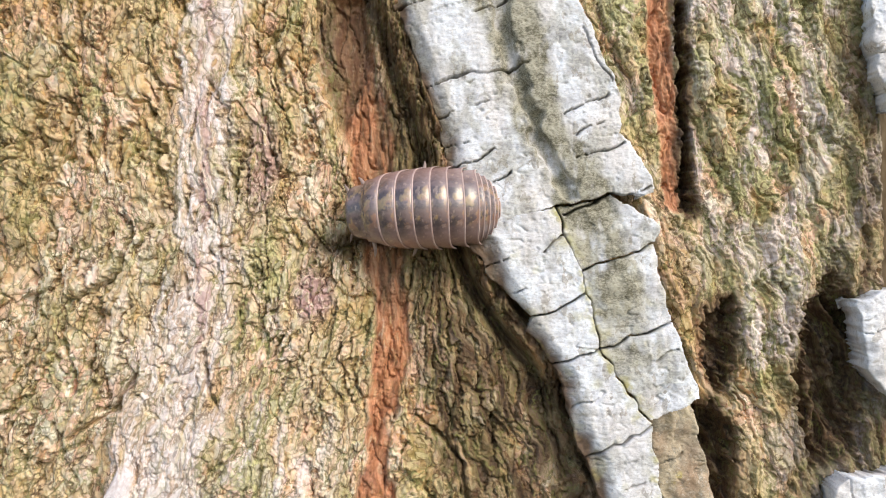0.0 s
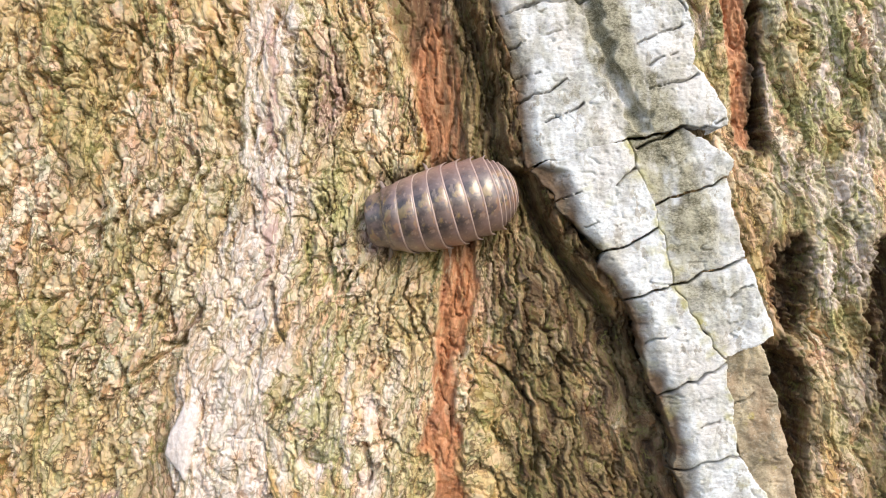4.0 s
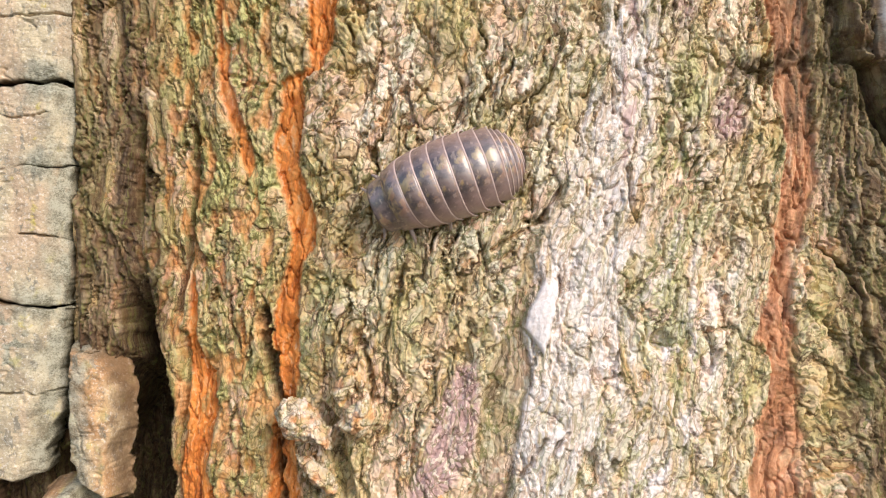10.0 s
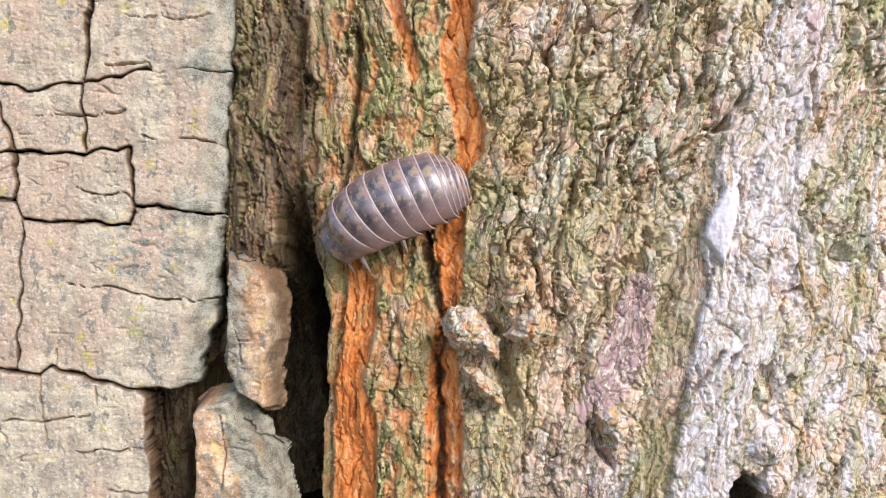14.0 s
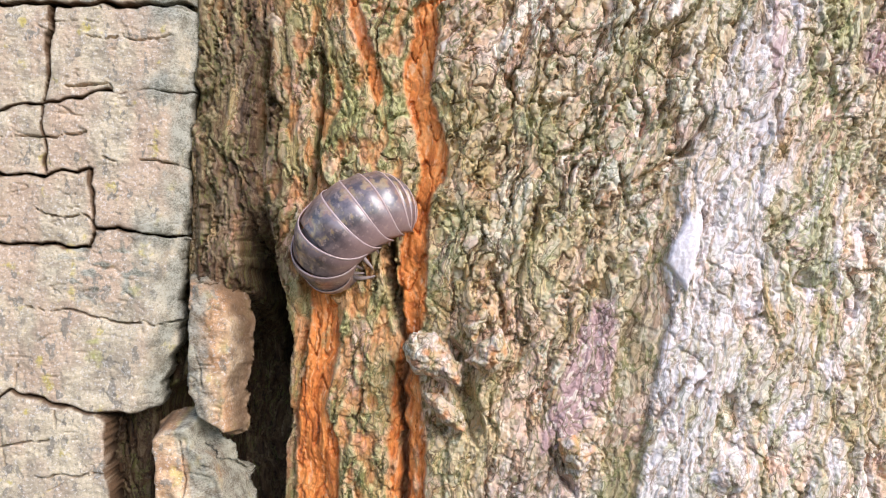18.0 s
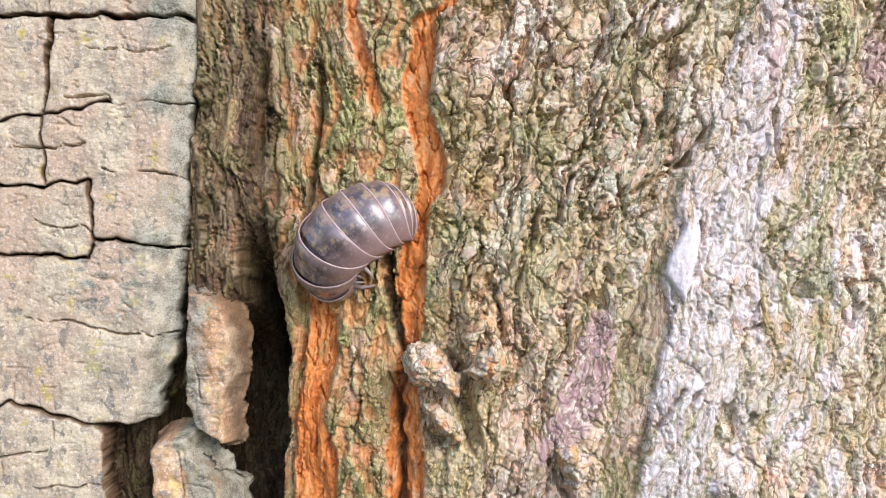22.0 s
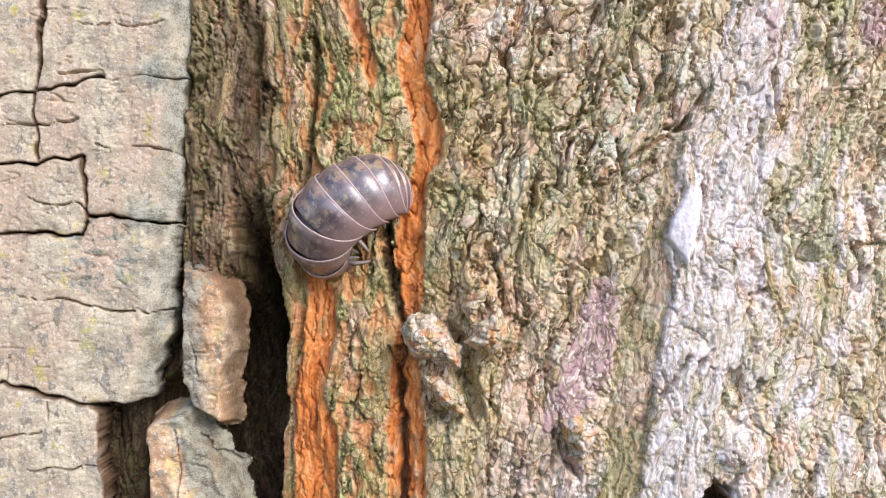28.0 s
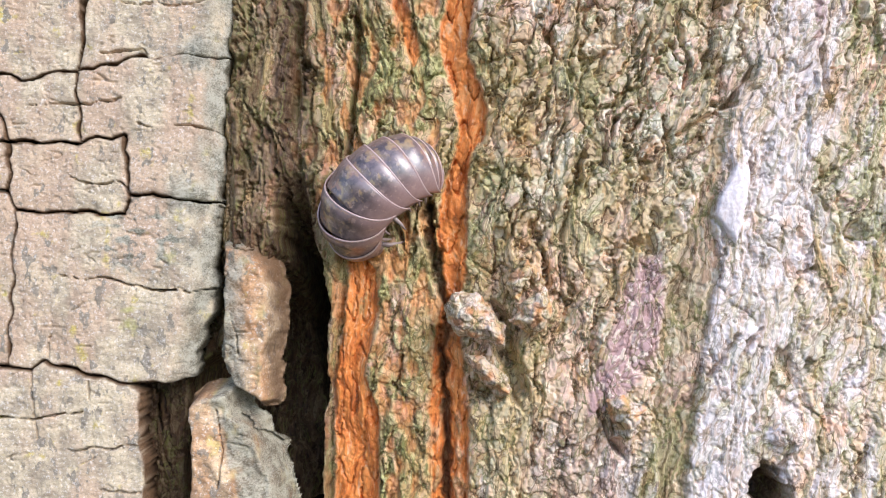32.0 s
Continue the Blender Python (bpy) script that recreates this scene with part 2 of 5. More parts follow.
# ---- materials ----
class Nodes:
    """Short hand for a node material; sizes of textures are in mm."""

    def __init__(self, name):
        self.mat = bpy.data.materials.new(name)
        self.mat.use_nodes = True
        self.tree = self.mat.node_tree
        self.bsdf = self.tree.nodes["Principled BSDF"]
        self.co = self.tree.nodes.new("ShaderNodeTexCoord").outputs["Object"]

    def put(self, socket, value):
        if isinstance(value, bpy.types.NodeSocket):
            self.tree.links.new(value, socket)
        elif isinstance(value, tuple) and len(value) == 3 and socket.type == "RGBA":
            socket.default_value = (*value, 1)
        else:
            socket.default_value = value

    def noise(self, size, detail=3, stretch=(1, 1, 1), rough=0.55, seed=0.0):
        m = self.tree.nodes.new("ShaderNodeMapping")
        m.inputs["Scale"].default_value = [1000 / size / s for s in stretch]
        m.inputs["Location"].default_value = (seed, seed * 0.7, seed * 1.3)
        self.tree.links.new(self.co, m.inputs[0])
        t = self.tree.nodes.new("ShaderNodeTexNoise")
        t.inputs["Scale"].default_value, t.inputs["Detail"].default_value, t.inputs["Roughness"].default_value = 1.0, detail, rough
        self.tree.links.new(m.outputs[0], t.inputs["Vector"])
        return t.outputs[0]

    def flakes(self, size, stretch, seed=0.0, jitter=0.35):
        """Scattered flakes with edges wobbled by noise: the distance from the edge, and three random numbers for each."""
        m = self.tree.nodes.new("ShaderNodeMapping")
        m.inputs["Scale"].default_value = [1000 / size / s for s in stretch]
        m.inputs["Location"].default_value = (seed, seed * 0.7, seed * 1.3)
        self.tree.links.new(self.co, m.inputs[0])
        t = self.tree.nodes.new("ShaderNodeTexNoise")
        t.inputs["Scale"].default_value, t.inputs["Detail"].default_value = 2.2, 3
        self.tree.links.new(m.outputs[0], t.inputs["Vector"])
        w = self.tree.nodes.new("ShaderNodeVectorMath")
        w.operation = "MULTIPLY_ADD"
        w.inputs[1].default_value = (jitter * 2, jitter * 2, jitter * 2)
        self.tree.links.new(t.outputs["Color"], w.inputs[0])
        self.tree.links.new(m.outputs[0], w.inputs[2])
        out = []
        for feature in ("DISTANCE_TO_EDGE", "F1"):
            v = self.tree.nodes.new("ShaderNodeTexVoronoi")
            v.feature = feature
            v.inputs["Scale"].default_value = 1.0
            self.tree.links.new(w.outputs[0], v.inputs["Vector"])
            out.append(v)
        c = self.tree.nodes.new("ShaderNodeSeparateColor")
        self.tree.links.new(out[1].outputs["Color"], c.inputs[0])
        return out[0].outputs["Distance"], c.outputs

    def attr(self, name):
        a = self.tree.nodes.new("ShaderNodeAttribute")
        a.attribute_name = name
        s = self.tree.nodes.new("ShaderNodeSeparateColor")
        self.tree.links.new(a.outputs["Color"], s.inputs[0])
        return s.outputs

    def math(self, op, a, b=0.0, c=0.0):
        n = self.tree.nodes.new("ShaderNodeMath")
        n.operation = op
        for s, v in zip(n.inputs, (a, b, c)):
            self.put(s, v)
        return n.outputs[0]

    def ramp(self, v, a, b):
        n = self.tree.nodes.new("ShaderNodeMapRange")
        n.interpolation_type = "SMOOTHSTEP"
        self.put(n.inputs["Value"], v)
        n.inputs["From Min"].default_value, n.inputs["From Max"].default_value = a, b
        return n.outputs[0]

    def mix(self, fac, a, b):
        n = self.tree.nodes.new("ShaderNodeMix")
        n.data_type = "RGBA"
        self.put(n.inputs[0], fac)
        self.put(n.inputs[6], a)
        self.put(n.inputs[7], b)
        return n.outputs[2]

    def ladder(self, v, rungs):
        """A colour ramp through (place, colour) rungs."""
        n = self.tree.nodes.new("ShaderNodeValToRGB")
        for _ in rungs[2:]:
            n.color_ramp.elements.new(0.5)
        for e, (place, colour) in zip(n.color_ramp.elements, rungs):
            e.position = place
            e.color = (*colour, 1)
        self.put(n.inputs[0], v)
        return n.outputs[0]

    def finish(self, colour, roughness=0.8, bump=None, strength=0.5, distance=0.1, **more):
        self.put(self.bsdf.inputs["Base Color"], colour)
        self.put(self.bsdf.inputs["Roughness"], roughness)
        for k, v in more.items():
            self.put(self.bsdf.inputs[k.replace("_", " ")], v)
        if bump is not None:
            b = self.tree.nodes.new("ShaderNodeBump")
            b.inputs["Strength"].default_value, b.inputs["Distance"].default_value = strength, distance * MM
            self.put(b.inputs["Height"], bump)
            self.tree.links.new(b.outputs[0], self.bsdf.inputs["Normal"])
        return self.mat


def bark_material():
    """Furrowed bark: scales of brown, tan, pink and cream, green algae, rusty inner bark, pale and mauve crust."""
    n = Nodes("furrowed_bark")
    wear, tint, cell, zone = n.attr("wear"), n.attr("tint"), n.attr("cell"), n.attr("zone")
    flow = n.tree.nodes.new("ShaderNodeAttribute")
    flow.attribute_name = "flow"
    n.co = flow.outputs["Vector"]
    mid, fine = n.noise(0.9, 3, (1, 1, 2.0), 0.6, 3), n.noise(0.22, 3, (1, 1, 1.5), 0.62, 9)
    thread = n.noise(0.26, 3, (1, 1, 8.0), 0.6, 71)
    coarse, big_id = n.flakes(0.95, (1, 1, 1.9), 5)
    small, small_id = n.flakes(0.40, (1, 1, 1.4), 15)
    pick = n.math("ADD", n.math("MULTIPLY", cell[0], 0.32), n.math("ADD", n.math("MULTIPLY", cell[1], 0.14), n.math("MULTIPLY", mid, 0.5)))
    pick = n.math("ADD", pick, n.math("ADD", n.math("MULTIPLY", big_id[0], 0.18), n.math("MULTIPLY", small_id[0], 0.28)))
    col = n.ladder(n.math("SUBTRACT", n.math("ADD", pick, n.math("MULTIPLY", tint[1], 0.42)), 0.285), ((0.14, (0.14, 0.06, 0.022)), (0.30, (0.36, 0.19, 0.07)), (0.44, (0.58, 0.40, 0.19)), (0.54, (0.54, 0.31, 0.17)), (0.64, (0.72, 0.57, 0.36)), (0.78, (0.76, 0.56, 0.44)), (0.95, (0.88, 0.79, 0.65))))
    col = n.mix(n.math("MULTIPLY", n.ramp(n.math("ADD", n.noise(1.3, 2, (1, 1, 1.8), 0.6, 21), n.math("MULTIPLY", small_id[1], 0.25)), 0.68, 0.76), 0.6), col, (0.55, 0.25, 0.09))
    col = n.mix(n.math("MULTIPLY", n.ramp(n.math("ADD", n.noise(1.7, 2, (1, 1, 2.0), 0.6, 83), n.math("MULTIPLY", small_id[2], 0.3)), 0.64, 0.73), 0.62), col, (0.76, 0.47, 0.35))
    col = n.mix(n.math("MULTIPLY", n.ramp(n.noise(4.5, 3, (1, 1, 1.8), 0.6, 97), 0.38, 0.58), 0.5), col, n.mix(small_id[1], (0.32, 0.23, 0.065), (0.70, 0.56, 0.25)))
    crust = n.math("MULTIPLY", wear[1], n.ramp(n.math("ADD", n.math("MULTIPLY", wear[1], 0.28), n.math("ADD", n.math("MULTIPLY", thread, 0.35), n.math("ADD", n.math("MULTIPLY", n.noise(1.0, 4, (1, 1, 2.6), 0.65, 13), 0.5), n.math("MULTIPLY", small_id[1], 0.16)))), 0.50, 0.64))
    col = n.mix(crust, col, n.mix(n.ramp(n.math("ADD", thread, n.math("MULTIPLY", small_id[2], 0.2)), 0.46, 0.62), (0.62, 0.47, 0.39), (0.79, 0.71, 0.70)))
    moss = n.math("MULTIPLY", wear[2], n.ramp(n.math("ADD", n.math("MULTIPLY", cell[2], 0.15), n.math("ADD", n.math("MULTIPLY", small_id[0], 0.16), n.noise(1.2, 4, (1, 1, 2.2), 0.68, 5))), 0.58, 0.70))
    col = n.mix(n.math("MULTIPLY", moss, 0.85), col, n.mix(n.ramp(n.math("ADD", fine, n.math("MULTIPLY", small_id[2], 0.3)), 0.45, 0.8), (0.12, 0.13, 0.028), (0.47, 0.47, 0.20)))
    worm = n.ramp(n.noise(0.5, 3, (1, 1, 1.3), 0.6, 33), 0.54, 0.60)
    mauve = n.math("MULTIPLY", tint[0], n.ramp(n.noise(0.9, 4, (1, 1, 2.0), 0.68, 31), 0.32, 0.44))
    col = n.mix(mauve, col, n.mix(worm, n.mix(fine, (0.37, 0.20, 0.18), (0.62, 0.44, 0.42)), (0.76, 0.62, 0.52)))
    rust = n.ladder(n.math("ADD", n.math("MULTIPLY", thread, 0.3), n.math("MULTIPLY", n.noise(0.9, 4, (1, 1, 2.4), 0.6, 17), 0.7)), ((0.30, (0.13, 0.03, 0.009)), (0.42, (0.50, 0.135, 0.026)), (0.54, (0.74, 0.25, 0.055)), (0.70, (0.76, 0.36, 0.13))))
    ruddy = n.ladder(n.math("ADD", n.math("MULTIPLY", thread, 0.25), n.math("MULTIPLY", n.noise(1.0, 4, (1, 1, 2.4), 0.62, 18), 0.75)), ((0.32, (0.10, 0.028, 0.012)), (0.44, (0.34, 0.12, 0.055)), (0.56, (0.58, 0.25, 0.13)), (0.70, (0.66, 0.42, 0.26))))
    col = n.mix(n.math("MULTIPLY", wear[0], n.ramp(n.noise(1.0, 4, (1, 1, 2.8), 0.65, 41), 0.24, 0.40)), col, n.mix(zone[1], rust, ruddy))
    # dark tone for brown bark and for the shade painted into its hollows
    brown_and_shade = n.ladder(n.math("ADD", n.math("MULTIPLY", small_id[0], 0.2), n.noise(0.5, 4, (1, 1, 3.0), 0.65, 57)), ((0.35, (0.022, 0.014, 0.010)), (0.58, (0.085, 0.048, 0.027)), (0.78, (0.20, 0.14, 0.075))))
    col = n.mix(n.math("MULTIPLY", tint[2], n.ramp(n.noise(1.6, 4, (1, 1, 2), 0.6, 61), 0.1, 0.38)), col, brown_and_shade)
    strands = n.math("MULTIPLY", zone[0], n.math("SUBTRACT", 1.0, zone[2]))
    col = n.mix(n.math("MULTIPLY", n.math("MULTIPLY", n.ramp(thread, 0.56, 0.70), 0.45), strands), col, (0.78, 0.66, 0.48))
    col = n.mix(n.math("MULTIPLY", n.math("MULTIPLY", n.ramp(thread, 0.44, 0.30), 0.6), strands), col, (0.12, 0.07, 0.03))
    col = n.mix(n.math("MULTIPLY", n.ramp(fine, 0.44, 0.28), 0.22), col, (0.10, 0.06, 0.03))
    some = n.ramp(n.noise(1.6, 2, (1, 1, 1.6), 0.5, 91), 0.40, 0.60)
    split = n.math("MAXIMUM", n.math("MULTIPLY", n.ramp(coarse, 0.070, 0.020), n.ramp(some, -0.7, 0.5)), n.math("MULTIPLY", n.ramp(small, 0.085, 0.025), n.math("MULTIPLY", some, 0.75)))
    split = n.math("MULTIPLY", split, n.math("SUBTRACT", 1.0, n.math("MAXIMUM", n.math("MULTIPLY", wear[0], 0.85), n.math("MAXIMUM", zone[2], n.math("MULTIPLY", crust, 0.4)))))
    col = n.mix(n.math("MULTIPLY", split, 0.82), col, n.mix(n.ramp(mid, 0.42, 0.58), (0.11, 0.055, 0.026), (0.17, 0.165, 0.05)))
    col = n.mix(n.math("MULTIPLY", zone[2], 0.8), col, n.mix(n.ramp(fine, 0.35, 0.65), (0.66, 0.58, 0.58), (0.80, 0.75, 0.77)))
    relief = n.math("ADD", n.math("MULTIPLY", n.math("MULTIPLY", thread, strands), 1.2), n.math("ADD", n.math("MULTIPLY", n.noise(0.22, 4, (1, 1, 1.5), 0.6, 2), 0.7), n.math("MULTIPLY", n.noise(0.08, 2, (1, 1, 1.3), 0.5, 4), 0.6)))
    relief = n.math("ADD", relief, n.math("MULTIPLY", small_id[1], 0.6))
    relief = n.math("SUBTRACT", relief, n.math("MULTIPLY", split, 0.9))
    return n.finish(col, n.ramp(mid, 1.6, -0.2), relief, 0.45, 0.10, Specular_IOR_Level=0.3)


def plate_material(name, light, dark, warm, specks, yellow, stains=0.6):
    """Smooth weathered bark plate with dark blots, fine hatching and crusts of lichen."""
    n = Nodes(name)
    tone = n.attr("tint")
    big, mid, fine = n.noise(4.5, 3, (0.8, 1, 2.0), seed=2), n.noise(1.2, 4, (1.5, 1, 1), 0.6, 6), n.noise(0.22, 3, (1, 1, 1), 0.6, 8)
    grain = n.noise(0.13, 3, (1.6, 1, 1), 0.65, 44)
    col = n.mix(n.ramp(mid, 0.36, 0.60), dark, light)
    col = n.mix(n.math("MULTIPLY", n.ramp(big, 0.42, 0.60), 0.75), col, warm)
    col = n.mix(n.math("MULTIPLY", n.ramp(n.noise(2.4, 5, seed=25, rough=0.68), 0.53, 0.66), stains), col, tuple(0.42 * c for c in dark))
    col = n.mix(n.math("MULTIPLY", n.ramp(n.noise(2.2, 3, seed=51), 0.62, 0.70), yellow), col, (0.58, 0.46, 0.13))
    blots = n.math("MULTIPLY", n.ramp(n.noise(0.8, 4, (1.0, 1, 1.6), 0.55, 14), 0.585, 0.615), n.ramp(n.noise(5.0, 1, seed=61), 0.36, 0.52))
    col = n.mix(n.math("MULTIPLY", blots, specks), col, n.mix(fine, (0.17, 0.145, 0.11), (0.38, 0.33, 0.26)))
    col = n.mix(n.math("MULTIPLY", n.ramp(n.noise(0.16, 3, (3.5, 1, 1), 0.6, 19), 0.54, 0.70), 0.35), col, (0.22, 0.17, 0.14))
    col = n.mix(n.math("MULTIPLY", n.ramp(fine, 0.54, 0.68), 0.45), col, (0.88, 0.84, 0.78))
    col = n.mix(n.math("MULTIPLY", n.ramp(n.noise(0.2, 4, seed=77, rough=0.7), 0.53, 0.64), 0.4 * specks), col, tuple(0.5 * v for v in dark))
    col = n.mix(n.math("MULTIPLY", n.ramp(grain, 0.46, 0.32), 0.35), col, tuple(0.45 * v for v in dark))
    # dark brown of bark edges, also painted on walls and flanks as shade
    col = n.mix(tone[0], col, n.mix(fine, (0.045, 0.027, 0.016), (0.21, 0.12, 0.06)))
    col = n.mix(n.math("MULTIPLY", tone[1], n.ramp(mid, 0.40, 0.6)), col, n.mix(fine, (0.22, 0.22, 0.06), (0.58, 0.52, 0.20)))
    col = n.mix(n.math("MULTIPLY", tone[2], n.ramp(n.noise(1.5, 4, (1, 1, 2), seed=33), 0.25, 0.50)), col, n.mix(n.ramp(n.math("ADD", n.math("MULTIPLY", mid, 0.5), n.math("MULTIPLY", grain, 0.5)), 0.38, 0.60), (0.14, 0.13, 0.09), (0.42, 0.40, 0.32)))
    relief = n.math("ADD", n.noise(0.3, 4, (2, 1, 1), 0.6, 2), n.math("MULTIPLY", grain, 0.5))
    return n.finish(col, 0.8, relief, 0.5, 0.10, Specular_IOR_Level=0.25)


BARK = bark_material()
PLATE = plate_material("beige_bark_plate", (0.63, 0.52, 0.355), (0.42, 0.34, 0.24), (0.55, 0.38, 0.26), 0.9, 0.9, 0.35)
CHIP = plate_material("peach_bark_chip", (0.68, 0.50, 0.31), (0.30, 0.20, 0.12), (0.60, 0.31, 0.14), 0.8, 0.6, 0.6)
RIDGE = plate_material("silvery_bark_plate", (0.78, 0.82, 0.88), (0.60, 0.62, 0.67), (0.70, 0.67, 0.66), 0.6, 0.0, 0.25)


def coarse_material(name, a, b, size):
    n = Nodes(name)
    col = n.mix(n.ramp(n.noise(size, 4, (1, 1, 3)), 0.35, 0.65), a, b)
    return n.finish(n.mix(n.noise(size / 8, 3, seed=5), col, tuple(0.6 * c for c in a)), 0.9, n.noise(size / 3, 4, (1, 1, 2)), 0.8, size / 6)


TRUNK = coarse_material("far_bark", (0.16, 0.11, 0.06), (0.42, 0.33, 0.20), 18)
SOIL = coarse_material("leafy_soil", (0.06, 0.05, 0.025), (0.16, 0.13, 0.07), 120)

# ---- ground and trunk ----
def disc(name, radius, z, material):
    bm = bmesh.new()
    bmesh.ops.create_circle(bm, cap_ends=True, segments=64, radius=radius)
    ob = part(name, bm, material, None)
    ob.location.z = z
    return ob


tagged(disc("ground", 400, -1.25, SOIL), "bare leafy soil round the tree", "ground", kind="structure")

X0, X1, Z0, Z1 = -47.0, 85.0, -28.0, 48.0  # the stretch of bark that is seen, mm
tree = tagged(new("tree_trunk"), "old tree trunk with furrowed, lichen-crusted rusty brown bark", "tree")
tree.location = (0.015, 0.36, -1.25)
TREE_INV = Matrix.Translation((-0.015, -0.36, 1.25))


def on_tree(ob):
    """Keeps a piece of bark where it was laid, as a child of the tree."""
    ob.matrix_parent_inverse = TREE_INV
    return ob


def trunk_mesh():
    """The rest of the trunk, sunk behind the stretch of fine bark."""
    turn, rise = np.meshgrid(np.linspace(0, 2 * np.pi, 181), np.concatenate([np.linspace(-1250, -60, 60), np.linspace(-50, 70, 31), np.linspace(80, 1600, 70), [1601.0]]), indexing="ij")
    r = 352 + 5 * fbm(turn * 22, rise / 90, 3, 3) + 0.00006 * np.clip(-rise - 500, 0, None) ** 2
    r = np.where(rise > 1600.5, 1.0, r)  # sawn top
    x, y = 15 + r * np.sin(turn), 360 - r * np.cos(turn)
    near = (np.abs(x - (X0 + X1) / 2) < (X1 - X0) / 2 + 8) & (rise > Z0 - 8) & (rise < Z1 + 8) & (y < 200)
    y = np.where(near, 26.0, y)
    me = grid_mesh("trunk", x, rise, -y)
    return me


on_tree(part("trunk", trunk_mesh(), TRUNK, tree, "rest of the trunk, brown furrowed bark"))


BUG_WAY = [(46, 27), (38, 22.5), (24, 19.5), (12, 16), (2, 10.5), (-8, 4)]


def bark_relief():
    """The stretch of furrowed bark: scales, furrows, rusty grooves and the crusts that grow on them."""
    pitch = 0.095
    x, z = np.meshgrid(np.arange(X0, X1, pitch, dtype=np.float32), np.arange(Z0, Z1, pitch, dtype=np.float32), indexing="ij")
    wob = 0.9 * gn(x / 4, z / 7, 1) + 0.35 * gn(x / 1.3, z / 2.2, 2)
    wob2 = 0.9 * gn(x / 4, z / 6, 5) + 0.4 * gn(x / 1.2, z / 1.8, 6)
    rag = 0.15 * gn(x / 0.6, z / 0.9, 3) + 0.09 * gn(x / 0.25, z / 0.32, 4)
    rag2 = 0.15 * gn(x / 0.6, z / 0.8, 7) + 0.09 * gn(x / 0.28, z / 0.25, 8)
    slip = x + 0.22 * wob + 0.8 * rag
    in_a, in_b, in_c = (across(slip, z + rag2, e) for e in (RUST_A, RUST_B, RUST_C))
    in_s = across(slip, z, STRIP)
    # rusty grooves, open and closed on the way
    rust = np.maximum.reduce([step(-0.12, 0.22, in_a) * (1 - 0.5 * step(-5, -9, z) * step(0.1, 0.5, gn(x / 0.8, z / 2, 66))), step(-0.12, 0.3, in_b) * step(7.5, 5.0, z), 0.9 * step(-0.3, 0.5, in_c + 0.7 * gn(x / 1.0, z / 3, 66))])
    rust = np.maximum(rust, 0.9 * step(0.75, 0.35, off_line(slip + 0.3 * wob, z, [(-10, 48), (-9.6, 24.3), (-8.3, 19.0), (-6.9, 14.7)])) * step(-0.35, 0.0, gn(x / 1.0, z / 2.5, 67)))
    rust = np.maximum(rust, 0.9 * step(1.3, 0.8, off_line(slip, z, [(62.3, 48), (62.4, 38), (63.2, 31), (63.6, 26)])))
    rust = np.maximum(rust, 0.45 * step(-0.8, 0.2, np.maximum(inside(slip + 0.8, z, HOLES[0]), inside(slip + 0.8, z, HOLES[1]))))
    rust = np.maximum(rust, 0.5 * step(-3, -6, x) * step(-21, -17, x) * step(0.05, 0.45, gn(slip / 1.0, z / 3, 69) + 0.15 * step(4, -4, z) * step(-13, -11, x)))
    slant = along(z, PALE) - along(0 * z, PALE)
    lean = 0.75 * slant * step(-16, 14, x) * step(52, 28, x) - 0.25 * (z - 10) * step(36, 44, x) + 0.5 * gn(x / 3, z / 3, 152) * step(38, 42, x)
    tall = 1 - 0.55 * step(-9, -14, x) - 0.3 * step(38, 42, x)  # long upright flakes
    u, v = x - lean + 0.8 * wob + 1.3 * rag, z * tall + 0.8 * wob2 + 1.3 * rag2
    gap1, id1, key1, tip1 = cells(u / 1.25, v / 2.5, 11)
    gap2, id2, _, tip2 = cells((u + 0.5 * wob2) / 0.62 + 3, v / 1.05, 23)
    gap3, id3, _, tip3 = cells((u + 0.9 * wob2) / 2.3, v / 6.0, 37)
    fibre = gn(u / 0.30, v / 3.4, 40) + 0.6 * gn(u / 0.16, v / 1.6, 41)
    lump = fbm(u / 6, v / 11, 50, 2)
    # layers that have flaked away, one above the other
    flake = 2.3 * (fbm(u / 1.3, v / 3.6, 52, 3) + 0.12 * fibre) + 4
    layer = np.floor(flake) + step(0.0, 0.12, flake - np.floor(flake))
    left_in, right_in = slip - along(z, CRUST[0]), along(z, CRUST[1]) - slip
    crust = (0.78 + 0.3 * gn(x / 2.2, z / 4, 77)) * step(-2.0, 1.0, left_in + 1.1 * gn(u / 0.6, v / 3, 73)) * step(-2.2, 0.8, right_in + 1.2 * gn(u / 0.8, v / 3.5, 76)) * (0.8 + 0.9 * gn(u / 0.7, v / 3.2, 74))
    crust = np.clip(crust * (1 + 0.25 * step(14, 20, z)) * (1 - 0.15 * step(3, 8, z) * step(19, 15, z)), 0, 1)
    bare = step(-0.15, 0.35, in_s) * step(16, 8, z)  # a bare olive-brown strip of fibres beside the crust
    tip = inside(x + 0.35 * rag, z + 0.35 * rag2, TONGUE)
    lilac = step(-0.02, 0.10, tip) * step(7.2, 4.5, z + 1.2 * gn(x / 0.5, z / 1.5, 157))
    mauve_in = inside(slip, z + 0.6 * wob2, MAUVE)
    far = step(0, 6, x - along(z, RIDGE_M) - 8)  # beyond the ridge the bark is broad and smooth
    field = step(9, 17, x - 0.3 * z) * step(38, 28, x) * step(20, 4, z)  # pale crust thins out upwards
